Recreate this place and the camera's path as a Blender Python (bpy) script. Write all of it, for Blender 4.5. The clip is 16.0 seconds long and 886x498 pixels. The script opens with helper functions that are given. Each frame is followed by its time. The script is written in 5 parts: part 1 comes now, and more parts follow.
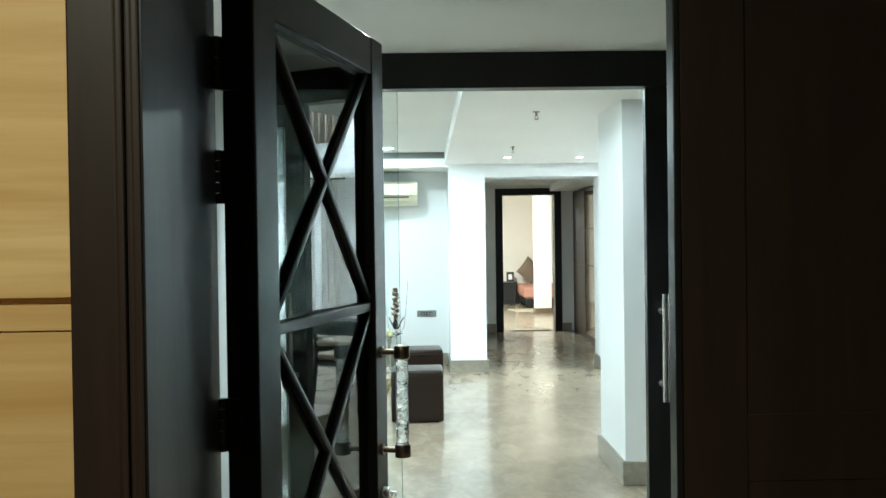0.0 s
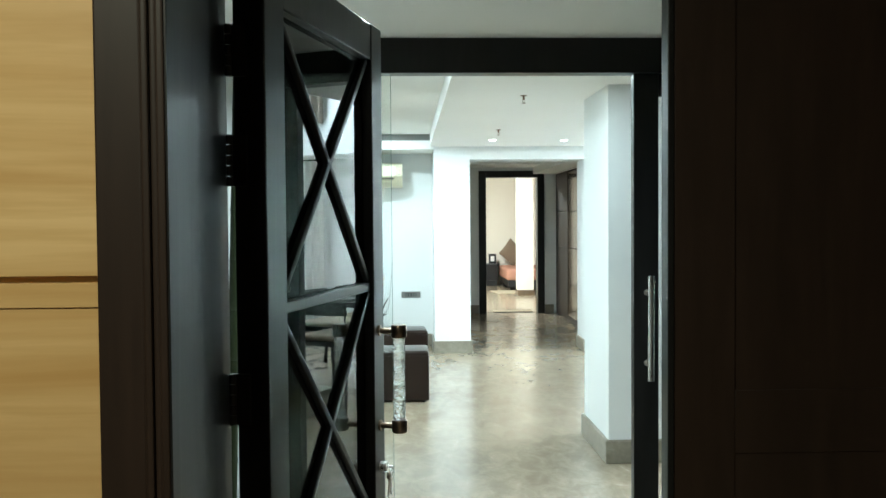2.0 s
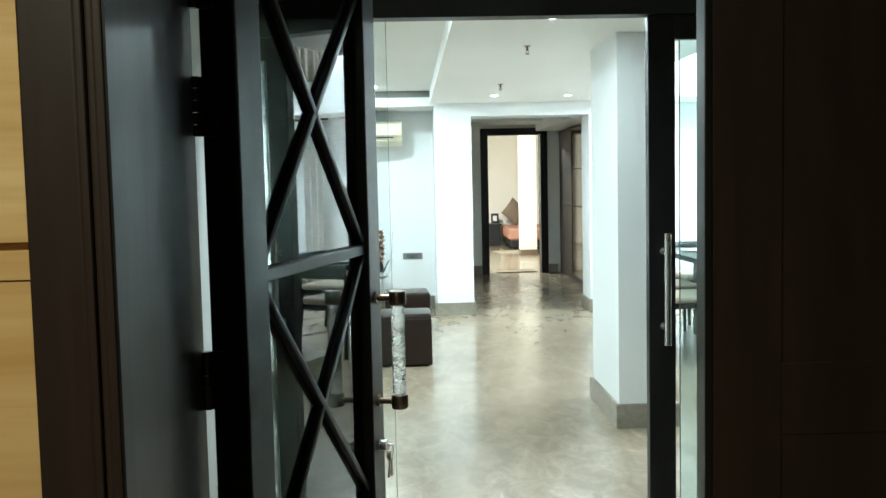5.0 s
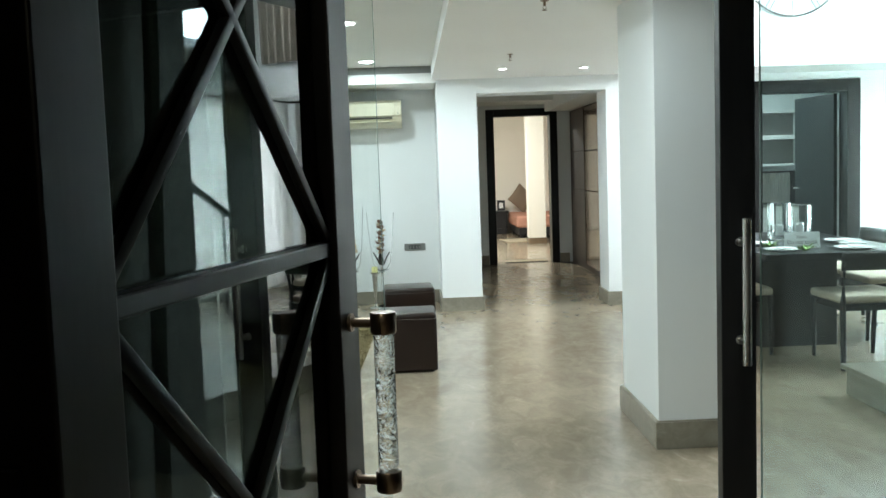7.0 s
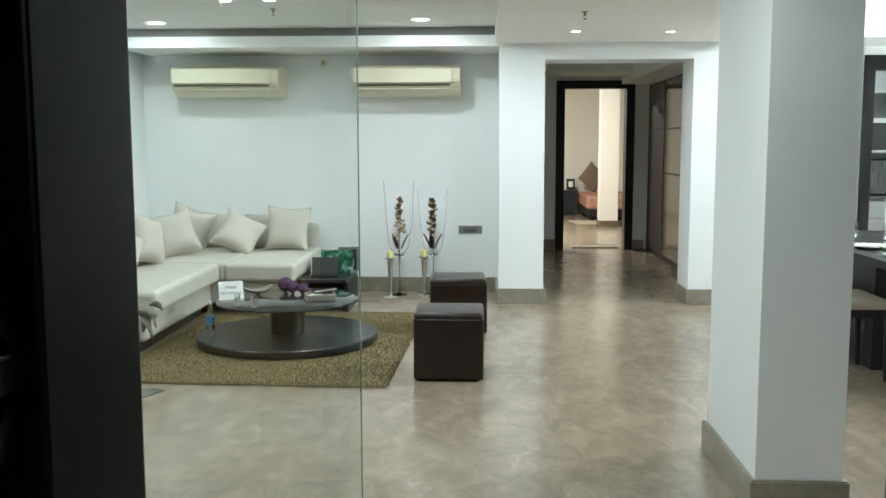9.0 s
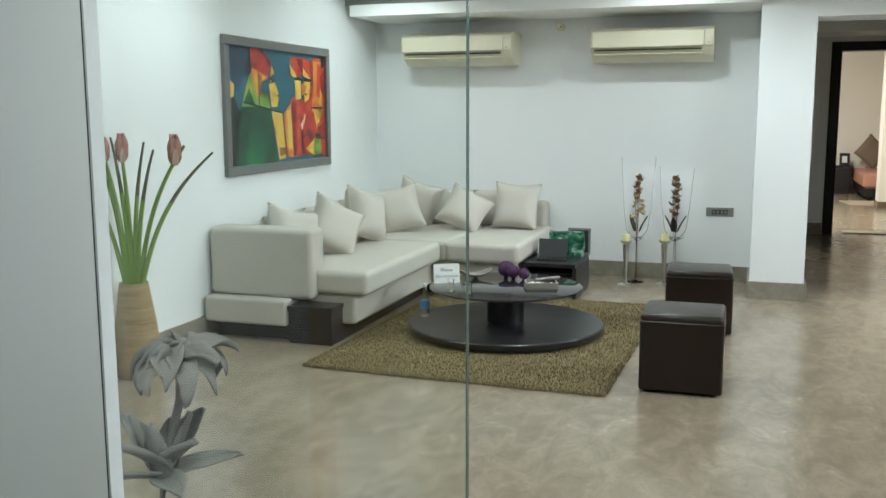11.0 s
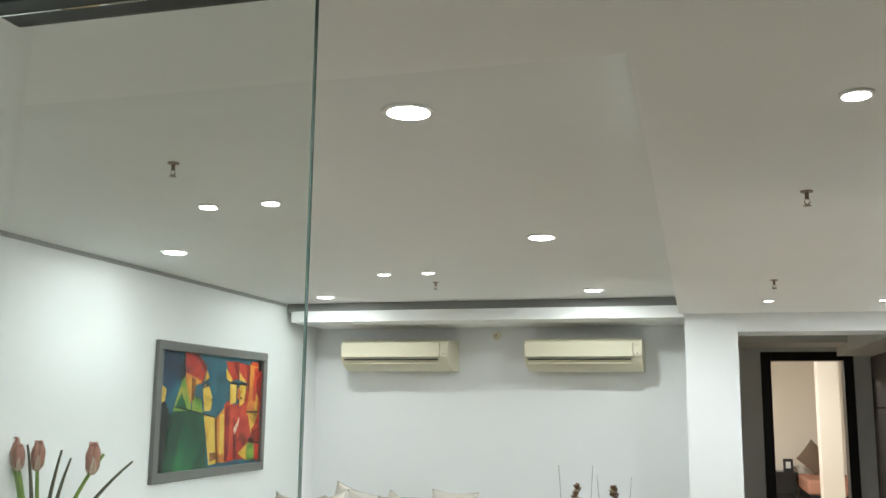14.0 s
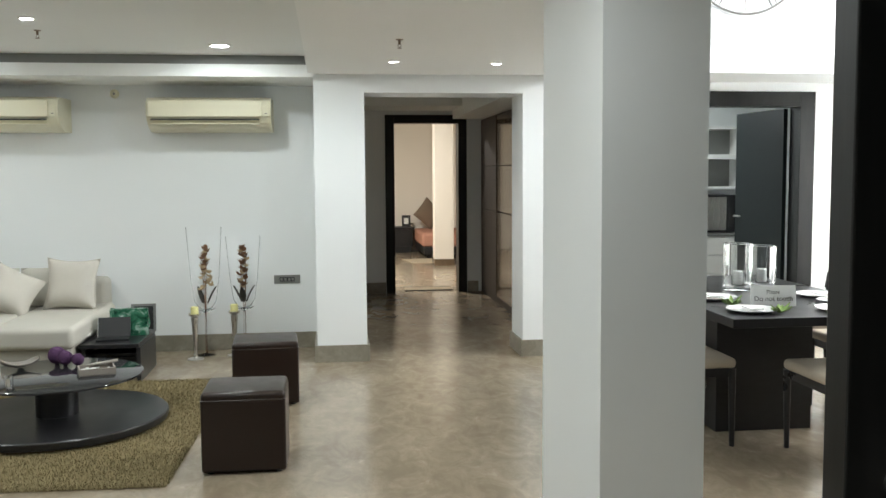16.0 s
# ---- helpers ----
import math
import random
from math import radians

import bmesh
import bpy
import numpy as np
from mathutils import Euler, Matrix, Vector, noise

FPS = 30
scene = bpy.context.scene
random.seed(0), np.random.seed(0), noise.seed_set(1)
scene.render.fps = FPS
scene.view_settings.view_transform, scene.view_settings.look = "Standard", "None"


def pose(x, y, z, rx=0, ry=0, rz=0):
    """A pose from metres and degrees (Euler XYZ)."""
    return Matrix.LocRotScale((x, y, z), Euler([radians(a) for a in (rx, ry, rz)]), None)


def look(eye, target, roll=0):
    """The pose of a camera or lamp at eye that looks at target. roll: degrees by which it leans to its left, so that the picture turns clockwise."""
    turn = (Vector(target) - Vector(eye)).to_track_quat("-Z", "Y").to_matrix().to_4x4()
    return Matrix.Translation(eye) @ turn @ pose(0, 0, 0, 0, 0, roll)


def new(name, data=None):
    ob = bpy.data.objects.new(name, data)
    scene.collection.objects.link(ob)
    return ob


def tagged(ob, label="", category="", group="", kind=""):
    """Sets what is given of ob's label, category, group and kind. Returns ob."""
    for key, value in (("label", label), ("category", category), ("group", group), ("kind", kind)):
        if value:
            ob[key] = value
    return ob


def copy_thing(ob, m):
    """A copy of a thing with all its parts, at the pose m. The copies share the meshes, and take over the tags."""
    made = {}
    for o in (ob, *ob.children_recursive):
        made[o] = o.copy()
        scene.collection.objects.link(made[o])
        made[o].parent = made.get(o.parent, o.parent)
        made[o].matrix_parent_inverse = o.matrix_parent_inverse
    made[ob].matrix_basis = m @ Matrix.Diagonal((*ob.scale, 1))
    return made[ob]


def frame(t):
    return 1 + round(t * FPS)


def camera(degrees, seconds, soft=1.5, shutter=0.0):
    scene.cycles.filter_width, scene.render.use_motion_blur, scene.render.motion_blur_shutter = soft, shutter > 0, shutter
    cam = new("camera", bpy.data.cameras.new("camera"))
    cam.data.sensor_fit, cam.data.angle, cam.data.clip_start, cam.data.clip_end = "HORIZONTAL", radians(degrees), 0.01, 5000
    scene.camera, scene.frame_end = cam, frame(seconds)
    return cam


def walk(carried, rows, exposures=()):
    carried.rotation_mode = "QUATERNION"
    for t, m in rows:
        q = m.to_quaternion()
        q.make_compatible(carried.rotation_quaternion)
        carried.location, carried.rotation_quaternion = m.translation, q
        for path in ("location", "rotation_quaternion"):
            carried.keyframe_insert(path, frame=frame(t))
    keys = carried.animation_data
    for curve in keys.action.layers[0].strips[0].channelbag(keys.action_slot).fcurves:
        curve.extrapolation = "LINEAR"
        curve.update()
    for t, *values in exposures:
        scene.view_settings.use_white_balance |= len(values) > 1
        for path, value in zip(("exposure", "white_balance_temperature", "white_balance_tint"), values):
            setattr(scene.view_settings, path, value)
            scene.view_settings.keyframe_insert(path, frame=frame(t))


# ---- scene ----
cam = camera(50.9, 16.0)
PATH = [
    (0, (-0.44, -3.479, 1.427), (-0.405, -1.479, 1.403), -0.79),
    (0.5, (-0.438, -3.482, 1.425), (-0.391, -1.484, 1.372), -0.51),
    (1, (-0.45, -3.483, 1.424), (-0.395, -1.485, 1.349), -0.37),
    (1.5, (-0.464, -3.504, 1.427), (-0.408, -1.506, 1.351), -0.46),
    (2, (-0.484, -3.549, 1.43), (-0.408, -1.551, 1.366), -0.43),
    (2.5, (-0.502, -3.573, 1.427), (-0.379, -1.577, 1.363), 0.08),
    (3, (-0.525, -3.577, 1.415), (-0.41, -1.584, 1.295), 0.58),
    (3.5, (-0.481, -3.616, 1.423), (-0.408, -1.622, 1.286), 0.55),
    (6, (-0.469, -2.94, 1.39), (-0.389, -0.948, 1.231), -1.87),
    (6.5, (-0.457, -2.746, 1.373), (-0.389, -0.754, 1.209), -1.91),
    (7, (-0.455, -2.512, 1.371), (-0.394, -0.521, 1.198), -1.99),
    (7.5, (-0.398, -2.218, 1.355), (-0.346, -0.227, 1.173), -1.51),
    (8, (-0.373, -2.005, 1.364), (-0.376, -0.015, 1.168), -0.97),
    (10.5, (-0.263, -1.008, 1.39), (-0.643, 0.936, 1.115), 0.51),
    (11, (-0.258, -0.927, 1.398), (-0.87, 0.954, 1.106), -0.15),
    (11.5, (-0.235, -0.916, 1.403), (-1.078, 0.869, 1.083), -1.2),
    (12, (-0.223, -0.924, 1.407), (-1.188, 0.807, 1.132), -1.97),
    (12.5, (-0.204, -0.93, 1.45), (-1.161, 0.822, 1.326), -0.67),
    (13, (-0.179, -0.941, 1.439), (-1.057, 0.855, 1.499), 0.13),
    (13.5, (-0.152, -0.937, 1.464), (-0.886, 0.908, 1.697), 0.51),
    (14, (-0.12, -0.933, 1.481), (-0.638, 0.969, 1.816), 0.67),
    (14.5, (-0.074, -0.929, 1.472), (-0.388, 1.03, 1.723), 0.64),
    (15, (-0.021, -0.945, 1.446), (-0.181, 1.047, 1.506), 0.31),
    (15.5, (-0.079, -0.882, 1.441), (-0.072, 1.116, 1.35), -0.61),
    (16, (-0.107, -0.807, 1.447), (0.138, 1.172, 1.285), -0.36),
]
walk(cam, [(t, look(eye, target, roll)) for t, eye, target, roll in PATH],
     [(0.0, 0.74, 5600, -5), (3.5, 0.74, 5600, -5), (6.0, 0.62, 5800, -4), (7.0, 0.1, 5950, 0), (8.0, 0.05, 6000, 2),
      (10.5, -0.28, 6150, 4), (12.0, -0.24, 6150, 6), (13.5, -0.14, 6350, 8), (14.5, -0.22, 6500, 9), (15.5, -0.22, 6470, 9), (16.0, -0.28, 6450, 9)])

# ---- light ----
world = bpy.data.worlds.new("world")
scene.world = world
world.use_nodes = True
wn = world.node_tree
sky = wn.nodes.new("ShaderNodeTexSky")
sky.sky_type, sky.sun_disc, sky.sun_elevation, sky.sun_rotation = "NISHITA", False, radians(35), radians(100)
wn.links.new(sky.outputs[0], wn.nodes["Background"].inputs[0])
wn.nodes["Background"].inputs[1].default_value = 0.12


def area(name, m, w, h, watts, colour, shape="RECTANGLE", spread=180):
    lamp = bpy.data.lights.new(name, "AREA")
    lamp.shape, lamp.size, lamp.energy, lamp.color, lamp.spread = shape, w, watts, colour, radians(spread)
    if shape in ("RECTANGLE", "ELLIPSE"):
        lamp.size_y = h
    ob = new(name, lamp)
    ob.matrix_world = m
    return ob


COOL, WARM = (0.93, 1.0, 1.0), (1.0, 0.86, 0.68)
# daylight standing in the dining hall's window openings, facing inwards
area("window_light_lower", pose(5.48, 5.4, 1.2, 0, 90, 0), 1.9, 2.7, 165, (0.95, 0.98, 1.0))
area("window_light_upper", pose(5.30, 4.4, 3.4, 0, 90, 0), 1.2, 2.6, 285, (0.95, 0.98, 1.0))
# ceiling lamps out of view: vestibule, lift lobby, side room and bedroom
area("vestibule_lamp", pose(-0.52, -0.58, 2.112), 0.14, 0.14, 17, (0.95, 1.0, 0.98), spread=151)
area("lobby_lamp", pose(-1.2, -3.6, 2.55), 0.3, 0.3, 26, (1.0, 0.86, 0.62))
area("side_room_lamp", pose(-1.8, 9.6, 2.3), 0.25, 0.25, 34, (1.0, 0.93, 0.82))
area("bedroom_lamp", pose(0.0, 12.6, 2.7), 0.5, 0.5, 170, (1.0, 0.94, 0.85))

# ---- materials ----
def material(name, base, rough=0.5, metal=0.0, spec=0.5):
    m = bpy.data.materials.new(name)
    m.use_nodes = True
    b = m.node_tree.nodes["Principled BSDF"]
    b.inputs["Base Color"].default_value = (*base, 1)
    b.inputs["Roughness"].default_value = rough
    b.inputs["Metallic"].default_value = metal
    b.inputs["Specular IOR Level"].default_value = spec
    return m


def coords(m, scale=(1, 1, 1), world_space=False):
    n = m.node_tree.nodes
    c, p = n.new("ShaderNodeTexCoord"), n.new("ShaderNodeMapping")
    p.inputs["Scale"].default_value = scale
    if world_space:
        g = n.new("ShaderNodeNewGeometry")
        m.node_tree.links.new(g.outputs["Position"], p.inputs[0])
    else:
        m.node_tree.links.new(c.outputs["Object"], p.inputs[0])
    return p.outputs[0]


def noisy(m, vec, scale, detail=4.0, rough=0.55, distort=0.0):
    n = m.node_tree.nodes.new("ShaderNodeTexNoise")
    n.inputs["Scale"].default_value, n.inputs["Detail"].default_value = scale, detail
    n.inputs["Roughness"].default_value, n.inputs["Distortion"].default_value = rough, distort
    m.node_tree.links.new(vec, n.inputs["Vector"])
    return n.outputs["Fac"]


def ramp(m, fac, stops):
    r = m.node_tree.nodes.new("ShaderNodeValToRGB")
    e = r.color_ramp.elements
    while len(e) < len(stops):
        e.new(0.5)
    for k, (p, c) in zip(e, stops):
        k.position, k.color = p, (*c, 1) if len(c) == 3 else c
    m.node_tree.links.new(fac, r.inputs[0])
    return r.outputs[0]


def mix(m, a, b, fac, kind="MIX"):
    x = m.node_tree.nodes.new("ShaderNodeMix")
    x.data_type, x.blend_type = "RGBA", kind
    for sock, v in ((x.inputs[0], fac), (x.inputs[6], a), (x.inputs[7], b)):
        if isinstance(v, (int, float)):
            sock.default_value = v
        elif isinstance(v, tuple):
            sock.default_value = (*v, 1)
        else:
            m.node_tree.links.new(v, sock)
    return x.outputs[2]


def put(m, sock, value):
    m.node_tree.links.new(value, m.node_tree.nodes["Principled BSDF"].inputs[sock])


def bump(m, fac, strength, distance=0.01):
    b = m.node_tree.nodes.new("ShaderNodeBump")
    b.inputs["Strength"].default_value, b.inputs["Distance"].default_value = strength, distance
    m.node_tree.links.new(fac, b.inputs["Height"])
    put(m, "Normal", b.outputs[0])


def gloss(m, fac, lo, hi):
    put(m, "Roughness", ramp(m, fac, [(0.3, (lo,) * 3), (0.7, (hi,) * 3)]))


def paint(name, base, rough=0.55):
    m = material(name, base, rough)
    v = coords(m, world_space=True)
    big, fine = noisy(m, v, 0.9, 3), noisy(m, v, 160, 2)
    put(m, "Base Color", mix(m, tuple(c * 0.96 for c in base), tuple(min(1, c * 1.03) for c in base), big))
    gloss(m, big, rough - 0.06, rough + 0.06)
    bump(m, fine, 0.06, 0.002)
    return m


def marble(name, light, dark, vein, rough):
    m = material(name, light, rough)
    v = coords(m, (1, 0.55, 1), world_space=True)
    cloud = noisy(m, v, 2.6, 7, 0.62, 0.5)
    blot = noisy(m, v, 7.5, 6, 0.65, 0.9)
    fine = noisy(m, v, 26, 4, 0.6)
    c = ramp(m, cloud, [(0.34, dark), (0.52, tuple((a + b) / 2 for a, b in zip(light, dark))), (0.68, light)])
    c = mix(m, c, ramp(m, blot, [(0.4, dark), (0.6, light)]), 0.45)
    c = mix(m, c, vein, ramp(m, blot, [(0.62, (0, 0, 0)), (0.74, (0.75, 0.75, 0.75))]))
    c = mix(m, c, dark, ramp(m, fine, [(0.3, (0.35,) * 3), (0.5, (0, 0, 0))]))
    put(m, "Base Color", c)
    gloss(m, cloud, rough - 0.015, rough + 0.02)
    return m


def wood(name, light, dark, rough, scale=(3, 40, 40), strength=0.12):
    m = material(name, light, rough, spec=0.3)
    v = coords(m, scale)
    a, b = noisy(m, v, 1.0, 6, 0.6, 0.8), noisy(m, v, 5.0, 3)
    c = mix(m, ramp(m, a, [(0.3, dark), (0.7, light)]), dark, ramp(m, b, [(0.35, (0.4,) * 3), (0.55, (0, 0, 0))]))
    put(m, "Base Color", c)
    gloss(m, a, rough - 0.02, rough + 0.04)
    bump(m, b, strength, 0.002)
    return m


def cloth(name, base, scale=420, strength=0.35):
    m = material(name, base, 0.92, spec=0.15)
    v = coords(m)
    big, fine = noisy(m, v, 5, 4), noisy(m, v, scale, 2)
    put(m, "Base Color", mix(m, mix(m, tuple(c * 0.86 for c in base), base, big), tuple(c * 0.8 for c in base), ramp(m, fine, [(0.35, (0.5,) * 3), (0.6, (0, 0, 0))])))
    bump(m, fine, strength, 0.002)
    return m


def metal(name, base, rough):
    m = material(name, base, rough, 1.0)
    gloss(m, noisy(m, coords(m, (1, 1, 0.05)), 90, 3), rough - 0.07, rough + 0.07)
    return m


def glass(name, tint, rough=0.0, ior=1.45):
    m = material(name, tint, rough)
    b = m.node_tree.nodes["Principled BSDF"]
    b.inputs["Transmission Weight"].default_value, b.inputs["IOR"].default_value = 1.0, ior
    return m


def hazy(m, amount):
    """Mixes a little pale diffuse into glass, in place of haze and reflections that lift its blacks."""
    n, l = m.node_tree.nodes, m.node_tree.links
    d, x = n.new("ShaderNodeBsdfDiffuse"), n.new("ShaderNodeMixShader")
    d.inputs[0].default_value, x.inputs[0].default_value = (0.75, 0.80, 0.78, 1), amount
    l.new(n["Principled BSDF"].outputs[0], x.inputs[1])
    l.new(d.outputs[0], x.inputs[2])
    l.new(x.outputs[0], n["Material Output"].inputs[0])


def glow(name, colour, strength):
    m = material(name, colour, 0.5)
    b = m.node_tree.nodes["Principled BSDF"]
    b.inputs["Emission Color"].default_value, b.inputs["Emission Strength"].default_value = (*colour, 1), strength
    return m


WALL = paint("white_wall_paint", (0.84, 0.86, 0.86))
# lighter copy of the ceiling white: the lowered ceiling's brighter light as colour
CEIL_LIT = paint("lit_white_ceiling_paint", (0.93, 0.93, 0.91), 0.7)
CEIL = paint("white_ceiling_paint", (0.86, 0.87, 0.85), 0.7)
CREAM = paint("cream_wall_paint", (0.82, 0.775, 0.70))
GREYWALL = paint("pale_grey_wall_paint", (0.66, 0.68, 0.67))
TRIMGREY = paint("grey_trim_and_gap_shade", (0.40, 0.41, 0.40))
MARBLE = marble("beige_marble", (0.365, 0.305, 0.225), (0.225, 0.178, 0.122), (0.45, 0.40, 0.315), 0.20)
SKIRT = marble("skirting_marble", (0.34, 0.31, 0.25), (0.20, 0.18, 0.14), (0.44, 0.41, 0.35), 0.3)
WENGE = wood("wenge_wood", (0.012, 0.012, 0.0115), (0.006, 0.006, 0.006), 0.36, (14, 14, 1.6), 0.06)
MAHOG = wood("dark_brown_wood", (0.032, 0.019, 0.013), (0.018, 0.0115, 0.0082), 0.45, (14, 14, 1.6), 0.06)
BLACKWOOD = material("black_satin_wood", (0.021, 0.021, 0.023), 0.3, spec=0.4)
_v = coords(BLACKWOOD, (2, 10, 10))
put(BLACKWOOD, "Base Color", mix(BLACKWOOD, (0.017, 0.016, 0.017), (0.026, 0.026, 0.028), noisy(BLACKWOOD, _v, 6, 5)))
gloss(BLACKWOOD, noisy(BLACKWOOD, coords(BLACKWOOD), 3, 4), 0.27, 0.33)
bump(BLACKWOOD, noisy(BLACKWOOD, _v, 40, 2), 0.03, 0.001)
YELLOW = wood("honey_wood_laminate", (0.70, 0.50, 0.24), (0.50, 0.31, 0.115), 0.35, (0.6, 1, 11), 0.05)
VENEER = wood("brown_veneer", (0.20, 0.145, 0.095), (0.10, 0.070, 0.045), 0.10, (5, 5, 0.8), 0.05)
SOFA = cloth("ivory_upholstery", (0.585, 0.56, 0.495))
CUSHION = cloth("oatmeal_cushion_cloth", (0.62, 0.585, 0.52), 300)
LEATHER = material("dark_brown_leather", (0.019, 0.010, 0.007), 0.3, spec=0.4)
_v = coords(LEATHER)
gloss(LEATHER, noisy(LEATHER, _v, 9, 4), 0.28, 0.35)
bump(LEATHER, noisy(LEATHER, _v, 140, 3), 0.12, 0.001)
RUG = cloth("olive_shag_wool", (0.27, 0.215, 0.11), 60, 0.9)
PANE = glass("clear_pane", (0.94, 0.98, 0.965))
PANETINT = glass("aqua_tinted_pane", (0.80, 0.95, 0.935))
# haze over the dark hall behind this pane, put into the material
hazy(PANETINT, 0.05)
SMOKED = glass("smoked_door_glass", (0.04, 0.048, 0.045), 0.0, 1.38)
# slight painted haze that lifts the black of the door glass
hazy(SMOKED, 0.003)
STEEL = metal("brushed_steel", (0.62, 0.60, 0.57), 0.3)
BRONZE = metal("antique_bronze", (0.26, 0.20, 0.15), 0.32)
DARKMETAL = metal("dark_hinge_metal", (0.06, 0.055, 0.05), 0.45)
LAMP = glow("downlight_glow", (1.0, 0.99, 0.95), 22)
RIM = material("white_plastic_rim", (0.8, 0.8, 0.78), 0.4)
ACWHITE = paint("aged_ivory_plastic", (0.72, 0.68, 0.51), 0.38)
# grey that stands for the shade inside the cove gap
COVE_SHADE = paint("cove_gap_shade", (0.26, 0.26, 0.25))
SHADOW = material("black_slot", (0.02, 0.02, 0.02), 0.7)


# ---- building helpers ----
def box(bm, lo, hi, bev=0.0, seg=2):
    c = [(a + b) / 2 for a, b in zip(lo, hi)]
    s = [abs(b - a) for a, b in zip(lo, hi)]
    r = bmesh.ops.create_cube(bm, size=1, matrix=Matrix.Translation(c) @ Matrix.Diagonal((*s, 1)))
    if bev:
        edges = {e for v in r["verts"] for e in v.link_edges}
        bmesh.ops.bevel(bm, geom=list(edges), offset=bev, segments=seg, profile=0.5, affect="EDGES")


def cyl(bm, p0, p1, r0, r1=None, seg=20):
    p0, p1 = Vector(p0), Vector(p1)
    d = p1 - p0
    m = Matrix.Translation((p0 + p1) / 2) @ d.to_track_quat("Z", "Y").to_matrix().to_4x4()
    bmesh.ops.create_cone(bm, cap_ends=True, segments=seg, radius1=r0, radius2=r0 if r1 is None else r1, depth=d.length, matrix=m)


def lathe(bm, profile, seg=32, at=(0, 0, 0)):
    rings = []
    for r, z in profile:
        rings.append([bm.verts.new((at[0] + r * math.cos(2 * math.pi * i / seg), at[1] + r * math.sin(2 * math.pi * i / seg), at[2] + z)) for i in range(seg)])
    for a, b in zip(rings, rings[1:]):
        for i in range(seg):
            bm.faces.new((a[i], a[(i + 1) % seg], b[(i + 1) % seg], b[i]))
    bm.faces.new(list(reversed(rings[0])))
    bm.faces.new(rings[-1])


def tube(bm, pts, r, seg=8, r_end=None):
    pts = [Vector(p) for p in pts]
    rings = []
    for i, p in enumerate(pts):
        d = (pts[min(i + 1, len(pts) - 1)] - pts[max(i - 1, 0)]).normalized()
        q = d.to_track_quat("Z", "Y")
        rr = r if r_end is None else r + (r_end - r) * i / (len(pts) - 1)
        rings.append([bm.verts.new(p + q @ Vector((rr * math.cos(2 * math.pi * k / seg), rr * math.sin(2 * math.pi * k / seg), 0))) for k in range(seg)])
    for a, b in zip(rings, rings[1:]):
        for k in range(seg):
            bm.faces.new((a[k], a[(k + 1) % seg], b[(k + 1) % seg], b[k]))
    bm.faces.new(list(reversed(rings[0])))
    bm.faces.new(rings[-1])


def sheet(bm, nu, nv, f):
    g = [[bm.verts.new(f(i / nu, j / nv)) for j in range(nv + 1)] for i in range(nu + 1)]
    for i in range(nu):
        for j in range(nv):
            bm.faces.new((g[i][j], g[i + 1][j], g[i + 1][j + 1], g[i][j + 1]))


def cushion_form(bm, w, h, d, n=14, m=None, pinch=0.06):
    """A stuffed square cushion standing in the xz plane: pinched corners, swollen middle."""
    m = m or Matrix()
    for side in (-1, 1):
        def f(u, v):
            a, b = 2 * u - 1, 2 * v - 1
            swell = max(0.0, (1 - a ** 4) * (1 - b ** 4)) ** 0.55
            x = a * w / 2 * (1 - pinch * (1 - b * b))
            z = h / 2 + b * h / 2 * (1 - pinch * (1 - a * a))
            return m @ Vector((x, side * d / 2 * swell, z))
        sheet(bm, n, n, f)
    bmesh.ops.remove_doubles(bm, verts=bm.verts, dist=0.0008)
    bmesh.ops.recalc_face_normals(bm, faces=bm.faces)


def mesh_of(name, bm, mat, smooth=False):
    me = bpy.data.meshes.new(name)
    bm.normal_update()
    bm.to_mesh(me)
    bm.free()
    me.materials.append(mat)
    if smooth:
        me.polygons.foreach_set("use_smooth", [True] * len(me.polygons))
        me.set_sharp_from_angle(angle=radians(38))
    if smooth == "flat faces":
        me.polygons.foreach_set("use_smooth", [max(abs(c) for c in p.normal) < 0.9995 for p in me.polygons])
    return me


def part(name, bm, mat, parent, label="", smooth=True, at=None):
    ob = new(name, mesh_of(name, bm, mat, smooth))
    ob.parent = parent
    if at is not None:
        ob.matrix_local = at
    return tagged(ob, label)


def thing(name, label, category, m, group=""):
    ob = new(name)
    ob.empty_display_size = 0.1
    ob.matrix_world = m
    return tagged(ob, label, category, group)


def solid(name, label, boxes, mat, category="", kind="structure", bev=0.0):
    bm = bmesh.new()
    for lo, hi in boxes:
        box(bm, lo, hi, bev)
    return tagged(new(name, mesh_of(name, bm, mat)), label, category or name.split("_")[0], kind=kind)


# ---- structure ----
LOW, HIGH, HALL = 2.20, 2.33, 4.3
solid("floor", "polished beige marble floor, cloudy and glossy", [((-4, -5.5, -0.1), (6.2, 17.5, 0))], MARBLE)
solid("wall_living_left", "white painted living room wall behind the sofa", [((-3.67, 0.021, 0), (-3.47, 7.25, 2.7))], WALL, "wall")
solid("wall_living_far", "white painted wall under the air conditioners", [((-3.47, 7.02, 0), (-0.199, 7.25, 2.7))], WALL, "wall")
solid("pilaster_left", "white pilaster beside the corridor opening", [((-0.199, 6.35, 0), (0.183, 7.25, 2.6))], WALL, "wall")
solid("pilaster_right", "white pilaster beside the corridor opening", [((1.41, 6.35, 0), (1.72, 6.78, 2.6))], WALL, "wall")
solid("beam_corridor", "white beam above the corridor opening", [((0.183, 6.35, 2.062), (1.41, 6.78, 2.6))], WALL, "beam")
solid("column", "white square column on a marble base", [((0.68, 1.808, 0), (1.0, 2.544, 2.6))], WALL, "column")
